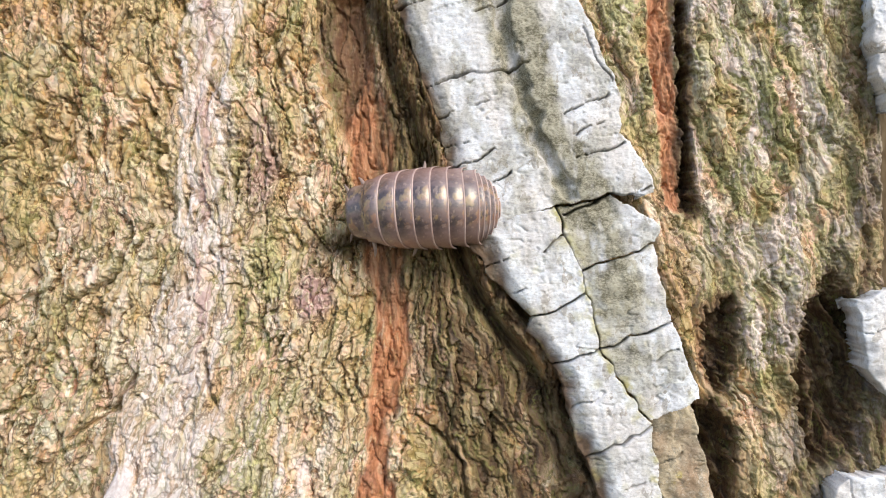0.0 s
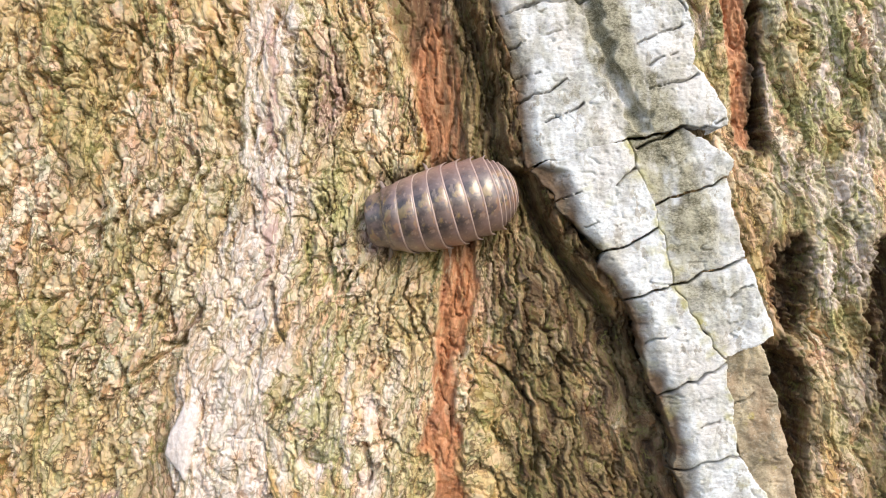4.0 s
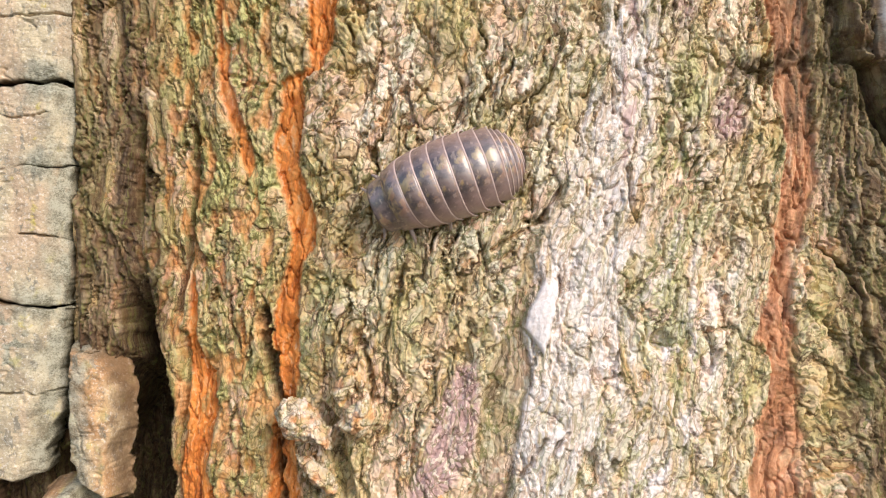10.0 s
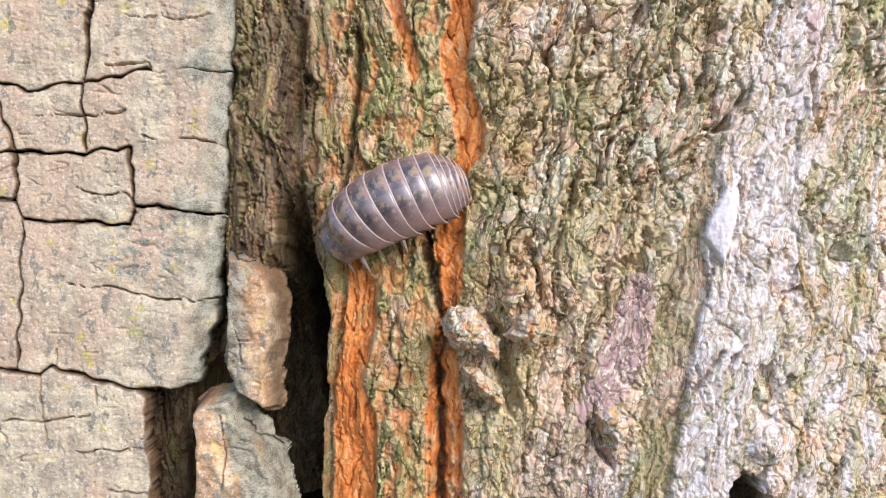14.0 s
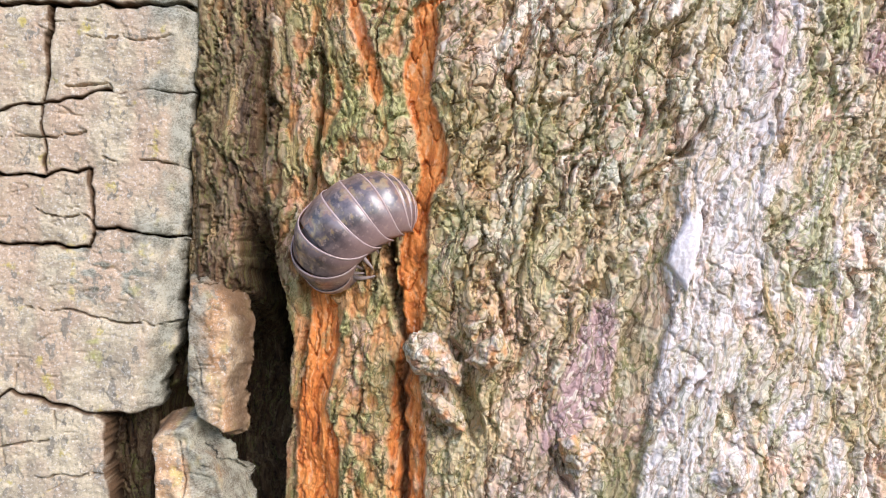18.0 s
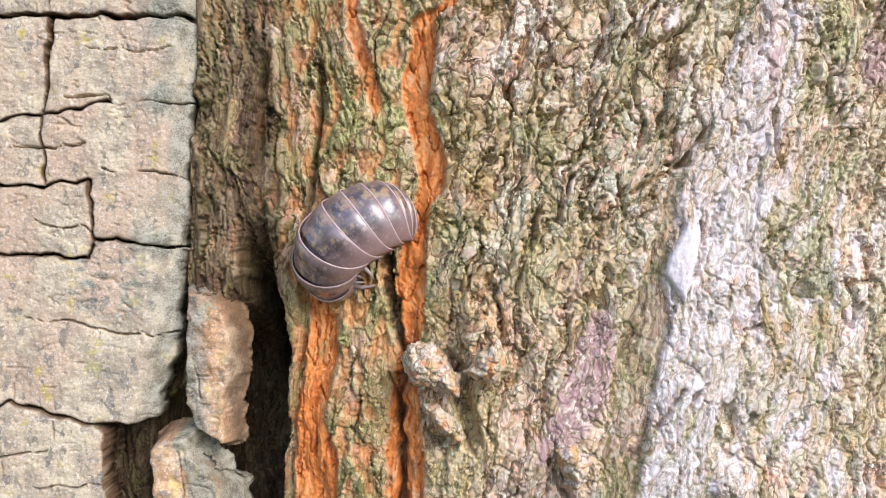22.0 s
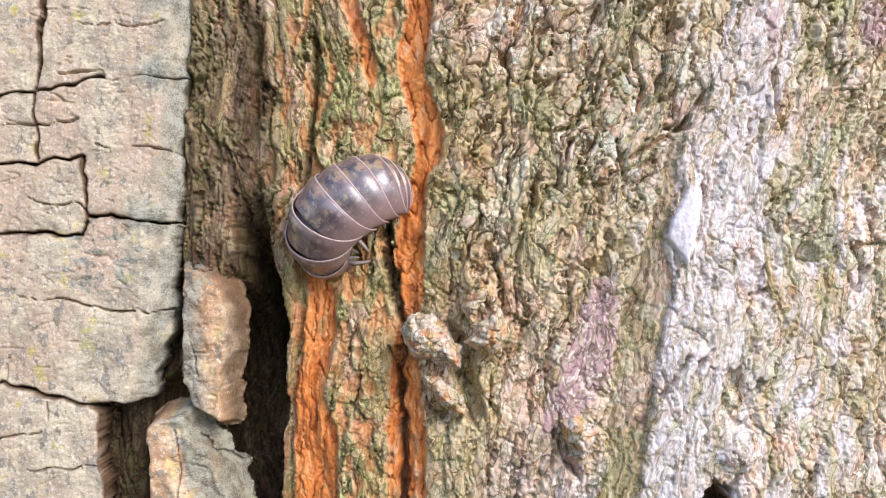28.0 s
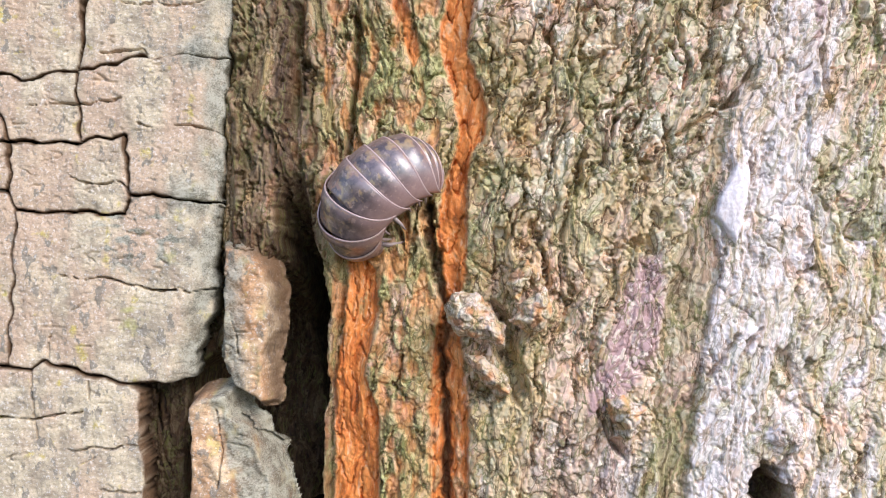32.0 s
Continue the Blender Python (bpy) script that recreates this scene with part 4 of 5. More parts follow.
def plates_left():
    lab = "beige bark plate with dark specks and yellow lichen"
    for names, ks in (("a0 a1 b1 b0".split(), ()), ("a1 a2 a3 b3 b1".split(), (("k4", 0.14, 0.5),)), ("b0 b1 c1 c0".split(), ()),
                      ("b1 b3 b4 c5 c4 c3 c2 c1".split(), (("k7b", 0.13, 0.6), ("s3", 0.1, 0.4), ("k5b", 0.13, 0.5))),
                      ("c0 c1 c2 d1 d0".split(), ())):
        plate("bark_plate", [P[n] for n in names], -0.9, 2.2, 1.0, PLATE, [(K[k], w, d) for k, w, d in ks], brown_and_shade=edge_shade, label=lab, seed=len(ks))
    plate("bark_plate", [P["a3"], P["a4"], P["a5"], (-22.9, 10.4), P["c6"], P["c5"], P["b4"], P["b3"]], -0.8, 2.4, 1.3, PLATE, [(K["k4"], 0.13, 0.5), (K["s1"], 0.12, 0.5), (K["s4"], 0.1, 0.3)], brown_and_shade=edge_shade, grey=edge_grey, fall=right_edge, label=lab)
    plate("bark_plate", [P["c2"], P["c3"], P["c4"], P["c5"], P["c6"], (-23.5, -1.9), (-23.2, -3.6), (-24.2, -6.7), P["d6"], P["d5"], P["d4"], P["d3"], P["d2"], P["d1"]], -0.6, 2.4, 1.2, PLATE, [(K["k9"], 0.16, 0.8), (K["s2"], 0.1, 0.4)], brown_and_shade=edge_shade, green=lichen, grey=smudge, fall=right_edge, label=lab)
    plate("bark_plate", [(-47, 22), (-33.9, 22), P["a3"], P["a2"], P["a1"], P["a0"]], -0.9, 2.2, 1.0, PLATE, [([(-42.6, 17), (-42.4, 14)], 0.15, 0.6)], brown_and_shade=edge_shade, label=lab)
    plate("bark_plate", [(-33.5, 22), (-21.8, 22), (-22.3, 17), P["a5"], (-28.4, 14.8), P["a4"], P["a3"]], -0.9, 2.2, 1.1, PLATE, [(K["k3"], 0.14, 0.5), ([(-31, 19.6), (-27, 19.2), (-24, 19.6)], 0.12, 0.5)], brown_and_shade=edge_shade, grey=edge_grey, fall=right_edge, label=lab)
    plate("bark_plate", [(-47, 48), (-21.0, 48), (-20.6, 36), (-21.6, 22.2), (-47, 22.2)], -1.0, 2.2, 1.1, PLATE, [([(-47, 28), (-36, 27), (-21, 28)], 0.14, 0.6), ([(-34, 48), (-33, 36), (-34, 22)], 0.14, 0.6)], brown_and_shade=edge_shade, grey=edge_grey, fall=right_edge, label="beige bark plate higher up the trunk")
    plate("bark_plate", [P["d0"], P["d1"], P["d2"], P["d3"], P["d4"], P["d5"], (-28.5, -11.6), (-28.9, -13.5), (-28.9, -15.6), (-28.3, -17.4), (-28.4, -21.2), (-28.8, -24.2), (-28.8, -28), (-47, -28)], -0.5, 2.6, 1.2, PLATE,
          [(K[k], 0.15, 0.7) for k in ("k11", "k11b", "k11c", "k12", "k13", "k14", "s5")], brown_and_shade=edge_shade, label="beige bark plate split by branching cracks")
    ragged = lambda x, z, d: 0.5 * step(0.0, 0.4, gn(x / 1.8, z / 2.5, 110)) * step(1.6, 0.3, d) * step(0.0, 0.3, d)
    # shade painted into the colour of the chips' falling flanks
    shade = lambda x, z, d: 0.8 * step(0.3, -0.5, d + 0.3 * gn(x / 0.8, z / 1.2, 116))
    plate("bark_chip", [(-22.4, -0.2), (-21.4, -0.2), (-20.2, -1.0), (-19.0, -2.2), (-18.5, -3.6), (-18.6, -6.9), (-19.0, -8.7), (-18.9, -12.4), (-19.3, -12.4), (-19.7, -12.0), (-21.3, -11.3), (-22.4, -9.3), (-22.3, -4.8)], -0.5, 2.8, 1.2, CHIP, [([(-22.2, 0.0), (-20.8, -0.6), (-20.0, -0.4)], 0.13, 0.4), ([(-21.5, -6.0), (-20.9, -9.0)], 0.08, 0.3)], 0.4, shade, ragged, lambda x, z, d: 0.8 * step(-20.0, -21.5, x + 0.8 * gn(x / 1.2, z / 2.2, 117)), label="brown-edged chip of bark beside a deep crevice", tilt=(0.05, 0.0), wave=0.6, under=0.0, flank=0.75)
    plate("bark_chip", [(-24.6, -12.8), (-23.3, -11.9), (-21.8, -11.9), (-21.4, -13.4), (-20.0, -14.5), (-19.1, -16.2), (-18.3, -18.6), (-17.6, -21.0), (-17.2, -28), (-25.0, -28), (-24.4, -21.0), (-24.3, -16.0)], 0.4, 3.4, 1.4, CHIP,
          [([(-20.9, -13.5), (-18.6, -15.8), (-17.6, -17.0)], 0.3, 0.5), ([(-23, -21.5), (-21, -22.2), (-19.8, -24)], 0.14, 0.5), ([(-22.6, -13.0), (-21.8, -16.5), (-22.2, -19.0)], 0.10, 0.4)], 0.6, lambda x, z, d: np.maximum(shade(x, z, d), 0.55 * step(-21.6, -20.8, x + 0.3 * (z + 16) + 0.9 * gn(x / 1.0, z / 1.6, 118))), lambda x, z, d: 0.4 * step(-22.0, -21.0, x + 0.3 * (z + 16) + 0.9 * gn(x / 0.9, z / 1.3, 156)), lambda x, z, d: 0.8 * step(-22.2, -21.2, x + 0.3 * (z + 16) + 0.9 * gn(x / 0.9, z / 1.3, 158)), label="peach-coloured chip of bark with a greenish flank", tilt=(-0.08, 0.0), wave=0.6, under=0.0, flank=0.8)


plates_left()

# right: a silvery ridge, split across
ROWS_L = [((44.2, 23.5), (52.1, 25.6)), ((50.0, 16.4), (54.8, 18.2)), ((51.6, 12.5), (55.7, 13.7)), ((54.1, 4.6), (59.8, 7.2)), ((55.2, -1.6), (60.6, -0.2)), ((57.5, -12), (63, -12))]
ROWS_R = [((52.3, 25.6), (57.0, 26.4)), ((54.1, 20.2), (60.6, 22.4)), ((55.8, 13.6), (62.1, 16.0)), ((59.7, 7.4), (64.2, 9.2))]


def between(line, za, zb, swap=False):
    """The points of a line that lie strictly between two heights, in order of height."""
    pts = [p for p in line if min(za, zb) + 0.7 < p[1] < max(za, zb) - 0.7]
    return pts if za > zb else pts[::-1]


RIDGE_R = [(53.0, 48), (55.0, 42.2), (56.6, 38.0), (57.9, 35.0), (58.0, 31.6), (60.5, 27.9), (61.4, 23.8), (60.8, 22.6), (61.1, 18.7), (62.2, 16.2), (62.6, 14.1), (64.3, 9.5)]


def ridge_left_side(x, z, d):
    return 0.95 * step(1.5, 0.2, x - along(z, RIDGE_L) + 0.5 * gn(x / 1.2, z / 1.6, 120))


def seam_green(x, z, d):
    return 0.8 * step(1.1, 0.1, np.abs(x - along(z, RIDGE_M) - 0.2) + 0.8 * gn(x / 1.0, z / 1.0, 121)) + 0.35 * step(0.2, 0.6, gn(x / 1.6, z / 1.6, 128))


def right_grey(x, z, d):
    return 1.0 * step(3.4, 1.2, np.abs(x - along(z, RIDGE_M) - 2.6 + 0.8 * gn(x / 2, z / 5, 122))) * step(8, 20, z) + 0.5 * step(-0.15, 0.4, gn(x / 2.5, z / 3.5, 123) + 0.5 * gn(x / 0.8, z / 1.0, 125))


def plates_right():
    lab = "silvery white bark plate with fine cracks"
    minor = [([(42.6, 33.0), (44.0, 33.6)], 0.10, 0.4), ([(43.0, 30.6), (45.0, 31.2)], 0.10, 0.35), ([(45.6, 27.0), (48.6, 28.6)], 0.13, 0.5), ([(46.5, 20.8), (48.2, 21.4)], 0.10, 0.4), ([(48.5, 18.6), (49.5, 19.0)], 0.1, 0.4),
             ([(51.2, 21.8), (53.4, 23.6), (54.2, 24.4)], 0.14, 0.5), ([(53.2, 9.0), (54.6, 9.5)], 0.1, 0.4), ([(57.4, 2.2), (59.6, 2.8)], 0.12, 0.4), ([(46.0, 34.0), (47.4, 34.3)], 0.09, 0.3)]
    fine = [([(53.3, 33.3), (56.8, 34.6)], 0.11, 0.5), ([(54.1, 29.4), (58.2, 30.6)], 0.12, 0.5), ([(53.8, 31.5), (56.6, 32.6)], 0.09, 0.3), ([(57.4, 26.2), (60.4, 27.0)], 0.1, 0.4), ([(53.0, 24.9), (54.8, 25.6), (56.9, 26.4)], 0.22, 0.8), ([(54.8, 40.1), (56.0, 37.6), (57.2, 35.7)], 0.16, 0.7),
            ([(60.3, 12.6), (62.3, 13.4)], 0.12, 0.5)]
    across = [([(39.6, 42.1), (42.8, 42.7)], 0.15, 0.6), ([(46.0, 41.7), (48.8, 42.6)], 0.2, 0.8), ([(41.2, 35.4), (44.0, 36.4), (47.9, 36.8), (50.2, 37.4)], 0.17, 0.9), ([(43.2, 28.7), (45.6, 29.4), (47.4, 30.4)], 0.15, 0.7), ([(47.2, 46), (49.0, 37), (51.2, 31), (53.4, 26.5)], 1.5, 0.28)]
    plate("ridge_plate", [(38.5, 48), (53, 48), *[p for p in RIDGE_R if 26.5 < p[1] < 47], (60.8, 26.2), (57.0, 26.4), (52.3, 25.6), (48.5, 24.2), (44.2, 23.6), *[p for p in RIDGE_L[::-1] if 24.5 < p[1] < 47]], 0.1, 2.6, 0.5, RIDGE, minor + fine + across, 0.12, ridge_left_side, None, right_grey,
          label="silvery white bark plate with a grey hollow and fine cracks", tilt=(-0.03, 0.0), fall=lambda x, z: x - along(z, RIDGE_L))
    for (l0, r0), (l1, r1) in zip(ROWS_L, ROWS_L[1:]):
        outline = [l0, r0, *between(RIDGE_M, r0[1], r1[1]), r1, l1, *between(RIDGE_L, l1[1], l0[1])]
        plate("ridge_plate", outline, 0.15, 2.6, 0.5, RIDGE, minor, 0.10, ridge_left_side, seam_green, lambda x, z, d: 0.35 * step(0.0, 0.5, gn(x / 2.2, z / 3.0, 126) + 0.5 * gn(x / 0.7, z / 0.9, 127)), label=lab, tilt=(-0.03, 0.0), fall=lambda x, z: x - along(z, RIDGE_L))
    for (l0, r0), (l1, r1) in zip(ROWS_R, ROWS_R[1:]):
        outline = [l0, r0, *between(RIDGE_R, r0[1], r1[1]), r1, l1, *between(RIDGE_M, l1[1], l0[1])]
        plate("ridge_plate", outline, -0.5, 2.6, 0.45, RIDGE, fine, 0.28, None, seam_green, right_grey, label="grey weathered bark plate with fine cracks", tilt=(-0.02, 0.0))
    plate("ridge_plate", [(60.0, 7.0), (64.0, 8.8), (65.2, 4), (66.2, -2), (67, -12), (63.2, -12), (62.6, -3.2), (60.6, 2.2)], -2.8, 2.6, 1.0, PLATE, [([(61, 3), (63, 4)], 0.12, 0.4)], 0.6, lambda x, z, d: 0.15 + 0.5 * gn(x / 1.5, z / 3, 124), None, lambda x, z, d: 0.4 + 0 * x, label="brownish lower plate beside the silvery ridge")
    plate("ridge_plate", [(78.2, 17.0), (81.0, 17.8), (85, 18), (85, 6), (81, 8.5), (79.2, 11.0)], -2.2, 3, 1.0, RIDGE, [([(79, 14), (83, 14.5)], 0.12, 0.4)], 0.4, label="silvery white bark plate beyond the ridge")
    plate("ridge_plate", [(75.8, 1.5), (77, 1.9), (81.0, 2.1), (85, 2.3), (85, -8), (76, -8), (75.6, -1)], -1.6, 3, 1.0, RIDGE, [([(77, 2.6), (77.4, -1), (77, -6)], 0.12, 0.5)], 0.4, label="silvery white bark plate beyond the ridge")
    plate("ridge_plate", [(80.5, 48), (85, 48), (85, 33), (81.5, 33), (80.2, 40)], -2.2, 3, 1.0, RIDGE, [([(80, 38), (85, 38.6)], 0.12, 0.5)], 0.4, label="silvery white bark plate beyond the ridge")


plates_right()


# gnarled lumps of bark beside the rusty groove
def knob(outline, top, seed, cream):
    xs, zs = [p[0] for p in outline], [p[1] for p in outline]
    x, z = np.meshgrid(np.arange(min(xs) - 0.8, max(xs) + 0.8, 0.08, dtype=np.float32), np.arange(min(zs) - 0.8, max(zs) + 0.8, 0.08, dtype=np.float32), indexing="ij")
    wx, wz = 0.25 * gn(x / 1.2, z / 1.2, 130 + seed) + 0.1 * gn(x / 0.45, z / 0.45, 131), 0.25 * gn(x / 1.2, z / 1.2, 132 + seed)
    d = inside(x + wx, z + wz, outline)
    h = top - 2.4 + 2.4 * np.sqrt(np.clip((d + 0.15) / 1.0, 0, 1)) + 0.34 * fbm(x / 1.0, z / 0.7, 133 + seed, 3)
    gap, cell, _, _ = cells((x + 0.8 * wx) / 0.85, (z + 0.8 * wz) / 0.65, 134 + seed)
    h = h + 0.30 * (cell - 0.5) + 0.28 * step(0.03, 0.16, gap)
    wear = np.stack([0.5 * step(0.1, 0.5, gn(x / 0.9, z / 0.9, 135) + 0.55 - cream), cream * step(-0.3, 0.3, gn(x / 1.0, z / 0.7, 136) + 0.2), 0.35 + 0 * x], -1)
    me = grid_mesh("bark_knob", x, z, h, d > -0.12, [("wear", np.clip(wear, 0, 1)), ("tint", np.stack([0 * x, 0.55 + 0 * x, 0 * x], -1)), ("zone", np.stack([0 * x, 0 * x, 0 * x], -1)), ("cell", np.stack([cell, cell, cell], -1)), ("flow", np.stack([x * MM, h * MM, z * MM], -1))])
    on_tree(part("bark_knob", me, BARK, tree, "gnarled cream and orange knob of bark"))


knob([(-4.6, -4.7), (-4.0, -3.7), (-2.3, -3.8), (-1.2, -4.8), (0.0, -6.3), (-0.2, -7.9), (-1.5, -7.2), (-3.5, -6.9), (-4.5, -5.8)], 2.3, 0, 0.55)
knob([(-3.0, -8.4), (-1.5, -8.8), (0.2, -10.2), (0.5, -11.3), (-0.6, -11.6), (-2.1, -10.1)], 1.9, 3, 0.4)
knob([(0.1, -3.1), (0.4, -2.0), (1.4, -1.3), (1.9, -2.0), (1.4, -3.3), (0.6, -4.2)], 2.9, 5, 0.45)
knob([(0.2, -5.7), (1.2, -4.6), (2.7, -3.3), (3.4, -4.3), (3.1, -6.3), (1.5, -6.5)], 2.8, 7, 0.45)
knob([(7.4, -11.6), (8.6, -11.2), (10.2, -12.0), (9.8, -14.0), (8.9, -14.6), (7.9, -13.2)], 2.9, 9, 0.6)


# ---- the pill bug ----
def shell_material():
    """Slate-brown glossy armour, mottled with yellowish spots along the back and paler towards the sides."""
    n = Nodes("mottled_slate_shell")
    info = n.tree.nodes.new("ShaderNodeSeparateXYZ")
    n.tree.links.new(n.co, info.inputs[0])
    side = n.math("ABSOLUTE", info.outputs[1])
    ahead = info.outputs[0]
    mottle, broad = n.noise(0.8, 3, (1, 1.4, 1), 0.55, 3), n.noise(1.6, 2, seed=23)
    col = n.mix(n.ramp(n.noise(0.9, 4, (1.4, 1, 1), 0.6, 8), 0.36, 0.64), (0.055, 0.037, 0.042), (0.17, 0.115, 0.112))
    spots = n.math("MULTIPLY", n.ramp(mottle, 0.47, 0.56), n.math("MULTIPLY", n.ramp(side, 0.0022, 0.0010), n.ramp(broad, 0.34, 0.50)))
    col = n.mix(n.math("MULTIPLY", spots, 0.75), col, n.mix(n.ramp(broad, 0.44, 0.58), (0.42, 0.29, 0.12), (0.33, 0.16, 0.09)))
    col = n.mix(n.math("MULTIPLY", n.ramp(n.noise(0.36, 3, (1, 1.6, 1), 0.6, 31), 0.58, 0.65), 0.4), col, (0.46, 0.33, 0.26))
    col = n.mix(n.math("MULTIPLY", n.ramp(ahead, 0.0001, -0.0008), 0.30), col, (0.27, 0.17, 0.16))
    col = n.mix(n.math("MULTIPLY", n.ramp(side, 0.0014, 0.0032), 0.62), col, (0.42, 0.25, 0.22))
    return n.finish(col, n.ramp(n.noise(0.25, 4, seed=12), 1.2, 0.0), n.noise(0.12, 3, seed=4), 0.22, 0.03, Coat_Weight=1.0, Coat_Roughness=0.27, Coat_IOR=1.75, Specular_IOR_Level=0.7)


def plain_material(name, a, b, rough, size=0.4, **more):
    n = Nodes(name)
    return n.finish(n.mix(n.noise(size, 3), a, b), rough, n.noise(size / 2, 2, seed=3), 0.2, 0.02, **more)


SHELL = shell_material()
MARGIN = plain_material("pale_shell_margin", (0.38, 0.26, 0.24), (0.62, 0.48, 0.45), 0.35)
LIMB = plain_material("grey_limb", (0.24, 0.175, 0.16), (0.46, 0.36, 0.33), 0.4)
EYE = plain_material("black_eye", (0.01, 0.01, 0.01), (0.03, 0.03, 0.03), 0.2)

# name, length, half width in front and behind, height in front and behind, in mm from head to tail
SEGMENTS = [("head", 0.40, 1.75, 2.20, 1.05, 1.80), ("tergite", 1.34, 2.42, 2.92, 2.05, 2.66), ("tergite", 1.24, 2.84, 3.08, 2.62, 2.90), ("tergite", 1.20, 3.00, 3.18, 2.84, 3.02),
            ("tergite", 1.18, 3.12, 3.24, 2.98, 3.08), ("tergite", 1.15, 3.16, 3.22, 3.02, 3.04), ("tergite", 1.10, 3.10, 3.12, 2.96, 2.90), ("tergite", 1.02, 2.98, 2.96, 2.84, 2.70),
            ("tail_plate", 0.44, 2.86, 2.78, 2.56, 2.42), ("tail_plate", 0.42, 2.74, 2.60, 2.36, 2.16), ("tail_plate", 0.42, 2.54, 2.34, 2.10, 1.84), ("tail_plate", 0.40, 2.26, 1.98, 1.78, 1.48), ("tail_plate", 0.38, 1.90, 1.56, 1.42, 1.08), ("tail_tip", 0.58, 1.50, 0.30, 1.02, 0.25)]
MIDDLE = 4  # the segment that carries the thing's place


def shell_point(s, u, seg, lift=0.0):
    """A point of a segment's armour: s from its front (0) to its back (1), u from side to side (-1 to 1)."""
    name, long, w0, w1, h0, h1 = seg
    u *= 0.87 + 0.13 * min(1.0, max(s, 0.0)) ** 0.8 if name in ("tergite", "tail_plate") else 1.0
    bow = math.sin(min(1.0, max(s, 0.0) * 1.15) * math.pi / 2)
    tuck = 1 + 0.13 * min(s, 0.0)  # the front lip slides under the segment before it
    bulge = 0.15 * math.sin(math.pi * max(s, 0.0)) if name == "tergite" else 0.0
    w, h = (w0 + (w1 - w0) * bow) * tuck + lift, (h0 + (h1 - h0) * bow) * tuck + bulge + lift
    over = 0.24 if name == "tergite" else 0.14
    a = u * math.pi / 2
    back = 0.42 * abs(u) ** 3 + (0.34 * abs(u) ** 8 if name == "tergite" else 0.0)
    flare = 0.16 * abs(u) ** 5 * max(s, 0.0) if name == "tergite" else 0.0  # the hind corners stand out
    x = long / 2 - s * (long + over) - back * (0.4 + 0.6 * s)
    if name == "tergite" and w0 < 2.6:
        x -= 0.75 * abs(u) ** 3 * (1 - max(s, 0.0))  # the collar is rounded in front
    if name == "head":
        w, h = w0 + (w1 - w0) * max(s, 0) ** 0.6, h0 * 0.7 + (h1 - h0 * 0.7) * max(s, 0) ** 0.5
        x = long / 2 - s * (long + 0.1) - 1.15 * abs(u) ** 2.0 * (1 - s)
    if name == "tail_tip":
        w, h = w0 * math.sqrt(1 - 0.93 * max(s, 0) ** 2), h0 * math.sqrt(1 - 0.9 * max(s, 0) ** 2)
    return Vector((x, (w + flare) * math.sin(a), 0.25 + h * math.cos(a))) * MM


def shell_bm(seg, s0=-0.8, s1=1.0, lift=0.0, thick=0.09, cols=28, rows=12):
    bm = bmesh.new()
    sheets = []
    for t in (0.0, thick):
        sheets.append([[bm.verts.new(shell_point(s0 + (s1 - s0) * i / rows, -1 + 2 * j / cols, seg, lift - t)) for j in range(cols + 1)] for i in range(rows + 1)])
    outer, inner = sheets
    for i in range(rows):
        for j in range(cols):
            bm.faces.new((outer[i][j], outer[i][j + 1], outer[i + 1][j + 1], outer[i + 1][j]))
            bm.faces.new((inner[i][j], inner[i + 1][j], inner[i + 1][j + 1], inner[i][j + 1]))
    for j in range(cols):
        bm.faces.new((outer[0][j], inner[0][j], inner[0][j + 1], outer[0][j + 1]))
        bm.faces.new((outer[rows][j], outer[rows][j + 1], inner[rows][j + 1], inner[rows][j]))
    for i in range(rows):
        bm.faces.new((outer[i][0], outer[i + 1][0], inner[i + 1][0], inner[i][0]))
        bm.faces.new((outer[i][cols], inner[i][cols], inner[i + 1][cols], outer[i + 1][cols]))
    bmesh.ops.recalc_face_normals(bm, faces=bm.faces[:])
    return bm


def tube_bm(points, radii, sides=8):
    """A jointed limb: a tapered tube through the points, closed at both ends."""
    bm = bmesh.new()
    pts = [Vector(p) * MM for p in points]
    rings = []
    for i, p in enumerate(pts):
        way = (pts[min(i + 1, len(pts) - 1)] - pts[max(i - 1, 0)]).normalized()
        q = way.to_track_quat("Z", "Y")
        rings.append([bm.verts.new(p + q @ Vector((math.cos(k * 2 * math.pi / sides), math.sin(k * 2 * math.pi / sides), 0)) * radii[i] * MM) for k in range(sides)])
    for a, b in zip(rings, rings[1:]):
        for k in range(sides):
            bm.faces.new((a[k], a[(k + 1) % sides], b[(k + 1) % sides], b[k]))
    bm.faces.new(rings[0][::-1])
    bm.faces.new(rings[-1])
    return bm


def ball_bm(radius, scale=(1, 1, 1), at=(0, 0, 0)):
    bm = bmesh.new()
    bmesh.ops.create_uvsphere(bm, u_segments=14, v_segments=9, radius=radius * MM)
    bmesh.ops.transform(bm, matrix=Matrix.Translation(Vector(at) * MM) @ Matrix.Diagonal((*scale, 1)), verts=bm.verts)
    return bm


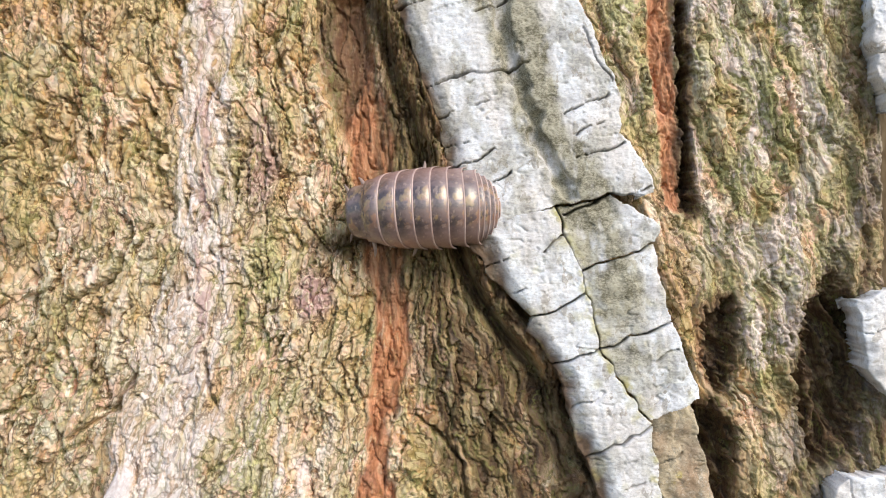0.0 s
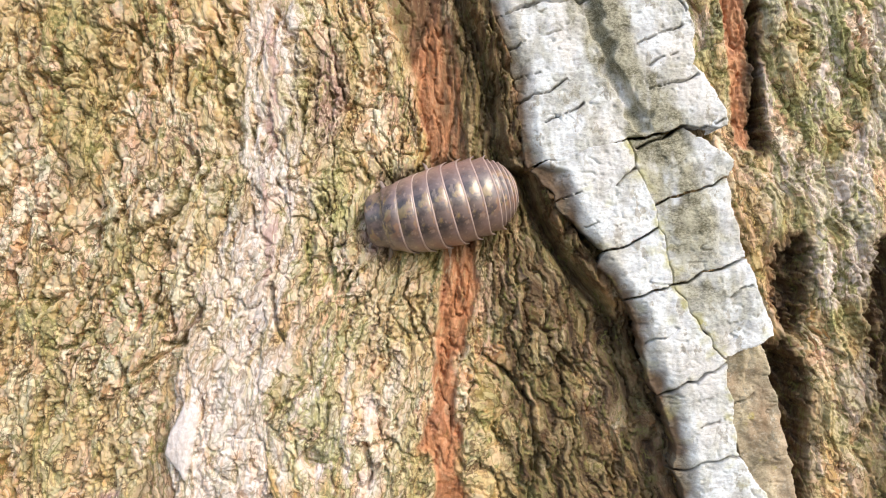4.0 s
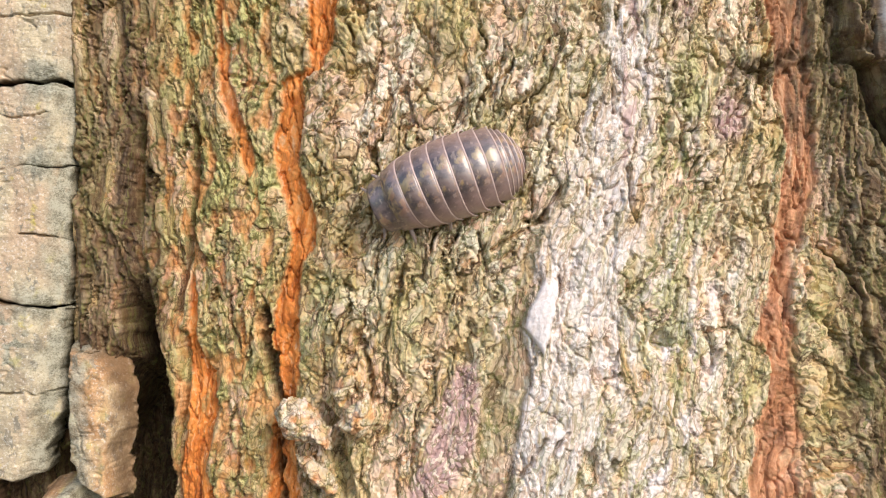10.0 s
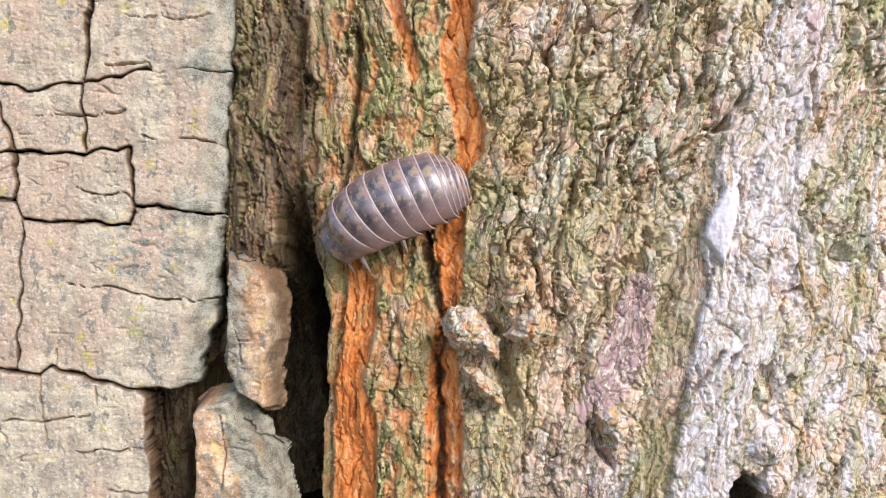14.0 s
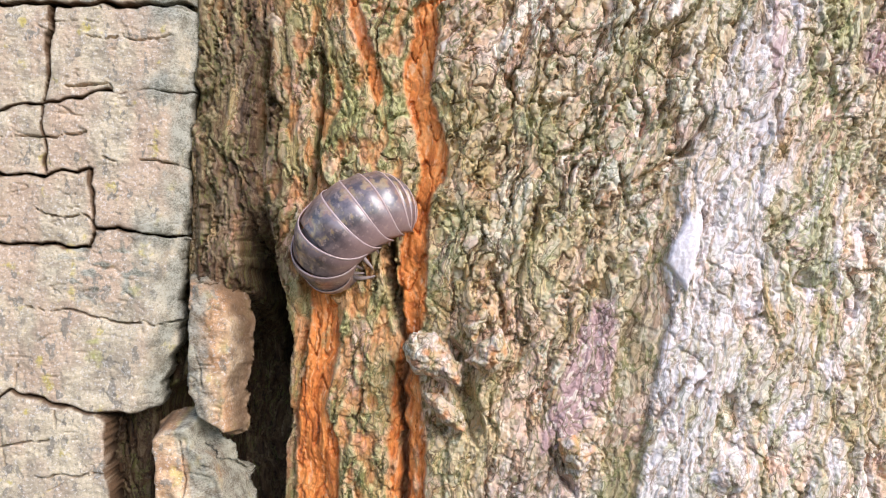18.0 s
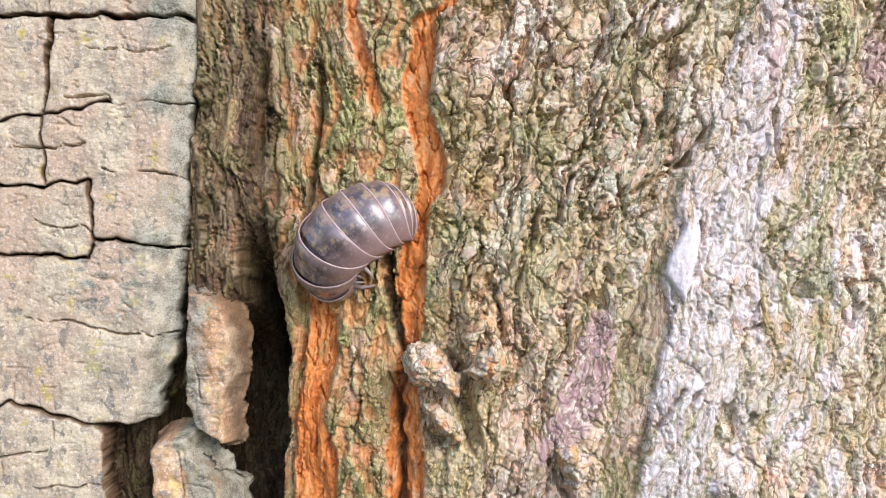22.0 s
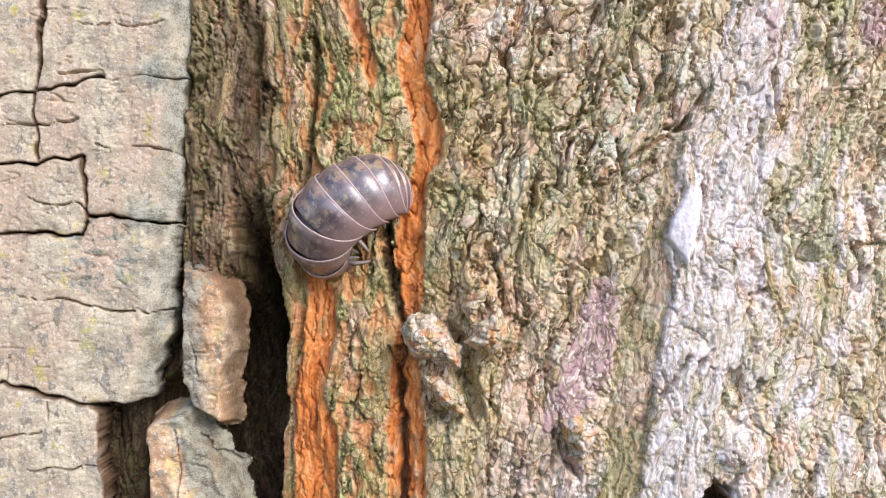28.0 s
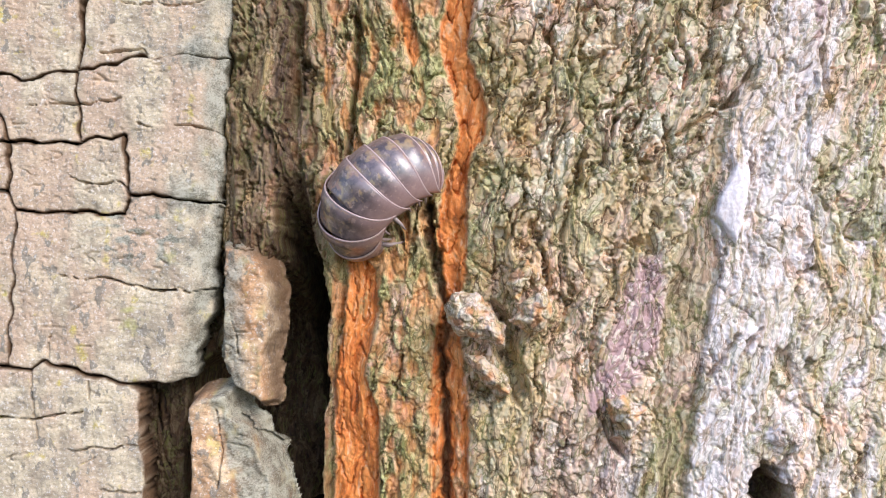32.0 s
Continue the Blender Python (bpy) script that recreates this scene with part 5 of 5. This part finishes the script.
def build_pill_bug():
    bug = tagged(new("pill_bug"), "slate-brown pill bug with pale-edged armour plates on bark", "woodlouse")
    parts, legs, feelers = [], [], []
    for i, seg in enumerate(SEGMENTS):
        ob = part(seg[0], shell_bm(seg, s0=0.0 if seg[0] == "head" else -0.8, thick=0.5 if seg[0] in ("head", "tail_tip") else 0.09), SHELL, bug)
        parts.append(ob)
        if seg[0] != "tail_tip":
            part("margin", shell_bm(seg, 0.925 if seg[0] == "tergite" else 0.86, 1.008, 0.018, 0.06, rows=2), MARGIN, ob, "pale rear rim")
        if seg[0] in ("head", "tergite"):
            part("belly", ball_bm(1.0, (0.65 * seg[1] + 0.2, 0.72 * seg[2], 0.42 * seg[4]), (0, 0, 0.25 + 0.42 * seg[4])), LIMB, ob)
        if seg[0] == "tergite":
            w = (seg[2] + seg[3]) / 2
            for side in (-1, 1):
                lean, out = (4 - i) * 0.16, 1.2 if i in (1, 4) else 0.82  # most feet stay under the armour
                leg = part("leg", tube_bm([(0, 0, 0), (0.05, side * 0.75, 0.12), (0.05 + lean, side * 1.35 * out, -0.25), (0.1 + 1.4 * lean, side * 1.85 * out, -0.75), (0.2 + 1.7 * lean, side * 2.1 * out, -1.15)], (0.24, 0.22, 0.19, 0.12, 0.05)), LIMB, ob, "jointed grey leg")
                leg.location = (0, side * (w - 1.75) * MM, 0.55 * MM)
                legs.append((leg, i, side))
    for side in (-1, 1):
        part("eye", ball_bm(0.18, (1, 0.6, 1), (-0.30, side * 1.75, 1.10)), EYE, parts[0])
        feeler = part("antenna", tube_bm([(0, 0, 0), (0.35, side * 0.35, 0.0), (0.7, side * 0.7, -0.1), (1.0, side * 0.95, -0.2), (1.25, side * 1.2, -0.35), (1.45, side * 1.4, -0.45)], (0.18, 0.17, 0.15, 0.12, 0.09, 0.03)), LIMB, parts[0], "thin jointed antenna")
        feeler.location = (0.45 * MM, side * 0.7 * MM, 0.55 * MM)
        feelers.append((feeler, side))
        part("tail_limb", tube_bm([(0.3, side * 1.15, 0.45), (-0.15, side * 1.05, 0.4), (-0.42, side * 0.8, 0.32)], (0.3, 0.28, 0.12)), LIMB, parts[-1])
    return bug, parts, legs, feelers


bug, bug_parts, bug_legs, bug_feelers = build_pill_bug()

# seconds; x and height of the body's middle, its stand towards the front (mm); heading; bend of the front half and the back half
# sideways; dip of the front half; roll (degrees)
BUG = [
    (0, 41.2, 25.65, 0.4, 181, 0, 0, 14, 4), (0.5, 40.85, 25.25, 0.3, 185, 4, 0, 14, 3), (1, 40.9, 24.45, 0.2, 192, 6, -6, 12, 0), (1.5, 40.65, 23.4, 0.1, 198, 4, -6, 12, 0), (2, 40.1, 22.45, 0, 199, -4, -2, 12, 0), (2.5, 39.15, 21.9, -0.2, 197, -8, 0, 10, 0),
    (4.5, 35.1, 20.0, -0.3, 193, -4, 0, 10, 0), (5, 32.5, 19.7, -0.1, 190, 0, 0, 10, 0), (5.5, 30.0, 19.4, 0.3, 188, 0, 0, 18, 0), (6, 27.45, 18.9, 0.9, 188, -4, 0, 18, 0), (6.5, 24.35, 19.15, 1.6, 184, 0, 0, 16, 0), (7, 21.5, 18.45, 2.1, 183, 6, 4, 16, 0),
    (7.5, 19.6, 17.6, 2.4, 188, 10, 0, 16, 6), (8, 17.55, 16.75, 2.6, 194, 8, -4, 8, 6), (8.5, 15.3, 16.35, 2.5, 196, 4, -6, 8, 6), (9, 13.1, 15.65, 2.3, 195, 4, 0, 8, 6), (9.5, 11.15, 14.85, 2.1, 199, 4, -4, 8, 6), (10, 9.0, 13.45, 1.9, 199, 4, -2, 10, 6),
    (10.5, 7.14, 12.25, 1.7, 200, 4, -2, 12, 6), (11, 4.13, 10.95, 1.4, 201, 4, 0, 8, 12), (11.5, 0.67, 9.65, 1, 200, 4, 0, 30, 12), (12, -1.28, 8.15, 0.7, 201, 8, 0, 30, 20), (12.5, -3.34, 7.15, 0.4, 203, 8, 2, 30, 20), (13, -5.1, 6.2, 0.2, 204, 10, 4, 30, 20),
    (13.5, -6.7, 5.2, 0, 205, 10, 4, 30, 20), (14, -8.9, 4.1, -0.2, 205, 10, 2, 30, 20), (14.5, -10.2, 2.9, -0.3, 210, 10, 4, 30, 20), (16.5, -11.1, 2.95, 0.1, 219, 25.4, 8.2, 84, 20), (17, -10.45, 2.85, 0.1, 221, 18.3, 8.4, 91, 20), (17.5, -9.85, 3.28, 0.1, 223, 21.6, 9.6, 104, 20),
    (18, -9.65, 4.05, 0.1, 223, 17.6, 10, 125, 20), (20, -9.45, 4.07, 0.1, 223, 17.6, 10, 125, 20), (24.5, -9.45, 4.3, 0.1, 223, 17.6, 10, 125, 20), (27, -9.4, 4.1, 0.1, 223, 17.6, 10, 125, 20), (28.5, -9.85, 3.9, 0.1, 223, 16.6, 9.6, 125, 20), (29.5, -10.25, 3.5, 0.1, 223, 15.4, 9.2, 124.1, 20),
    (30, -10.92, 2.7, 0, 222, 12.2, 8, 101.9, 20), (30.5, -10.88, 2.84, 0, 223, 12.8, 8.2, 105, 20), (31, -10.85, 2.98, 0, 223, 13.8, 8.6, 110.9, 20), (31.5, -10.65, 3.41, 0, 225, 16.6, 9.6, 121, 20), (32, -10.55, 3.75, 0, 225, 17.6, 10, 121, 20),
]


def bug_pose(x, z, stand, heading, roll):
    a = radians(heading)
    ahead, up = Vector((math.cos(a), 0, math.sin(a))), Vector((0, -1, 0))
    left = up.cross(ahead)
    m = Matrix((ahead, left, up)).transposed().to_4x4() @ pose(0, 0, 0, roll, 0, 0)
    return Matrix.Translation((x * MM, -stand * MM, z * MM)) @ m


def bug_chain(front, back, dip):
    """Where the segments lie when the body bends: turned a little more at every joint, away from its middle."""
    out = {MIDDLE: Matrix()}
    for way, last, total in ((-1, 0, front), (1, len(SEGMENTS) - 1, -back)):
        joints = abs(last - MIDDLE)
        m = Matrix()
        for i in range(MIDDLE + way, last + way, way):
            near, own = SEGMENTS[i - way], SEGMENTS[i]
            share = radians(total) / joints * (1.6 if own[0] == "tergite" else 0.6)
            nod = radians(dip) / joints if way < 0 else -radians(max(34, 8 + 1.15 * (dip - 30))) / joints
            m = m @ Matrix.Translation((-way * near[1] / 2 * MM, 0, 0)) @ Euler((0, nod, share)).to_matrix().to_4x4() @ Matrix.Translation((-way * own[1] / 2 * MM, 0, 0))
            out[i] = m
    return out


def motions():
    """Everything that moves: the pill bug's walk, the bending of its armour, its legs and antennae."""
    walk(bug, [(t, bug_pose(x, z, h, a, roll)) for t, x, z, h, a, f, b, dip, roll in BUG])
    chains = [(row[0], bug_chain(*row[5:8])) for row in BUG]
    for i, ob in enumerate(bug_parts):
        if i != MIDDLE:
            walk(ob, [(t, c[i]) for t, c in chains])
    for leg, i, side in bug_legs:
        rows = []
        for k in range(161):
            t = k * 0.2
            pace = 1.0 if t < 14.6 else (0.9 if t > 29.6 else (0.4 if t < 17.6 else 0.12))
            swing = pace * 16 * math.sin(2 * math.pi * 1.7 * t + 1.1 * i + (0 if side > 0 else math.pi))
            rows.append((t, Matrix.Translation(leg.location) @ pose(0, 0, 0, side * 0.25 * swing, 0, side * swing)))
        walk(leg, rows)
    for feeler, side in bug_feelers:
        rest = feeler.location.copy()
        walk(feeler, [(k * 0.4, Matrix.Translation(rest) @ pose(0, 0, 0, 0, 10 * math.sin(2.3 * k * 0.4 + side), 14 * math.sin(3.1 * k * 0.4 + 2 * side))) for k in range(81)])


motions()
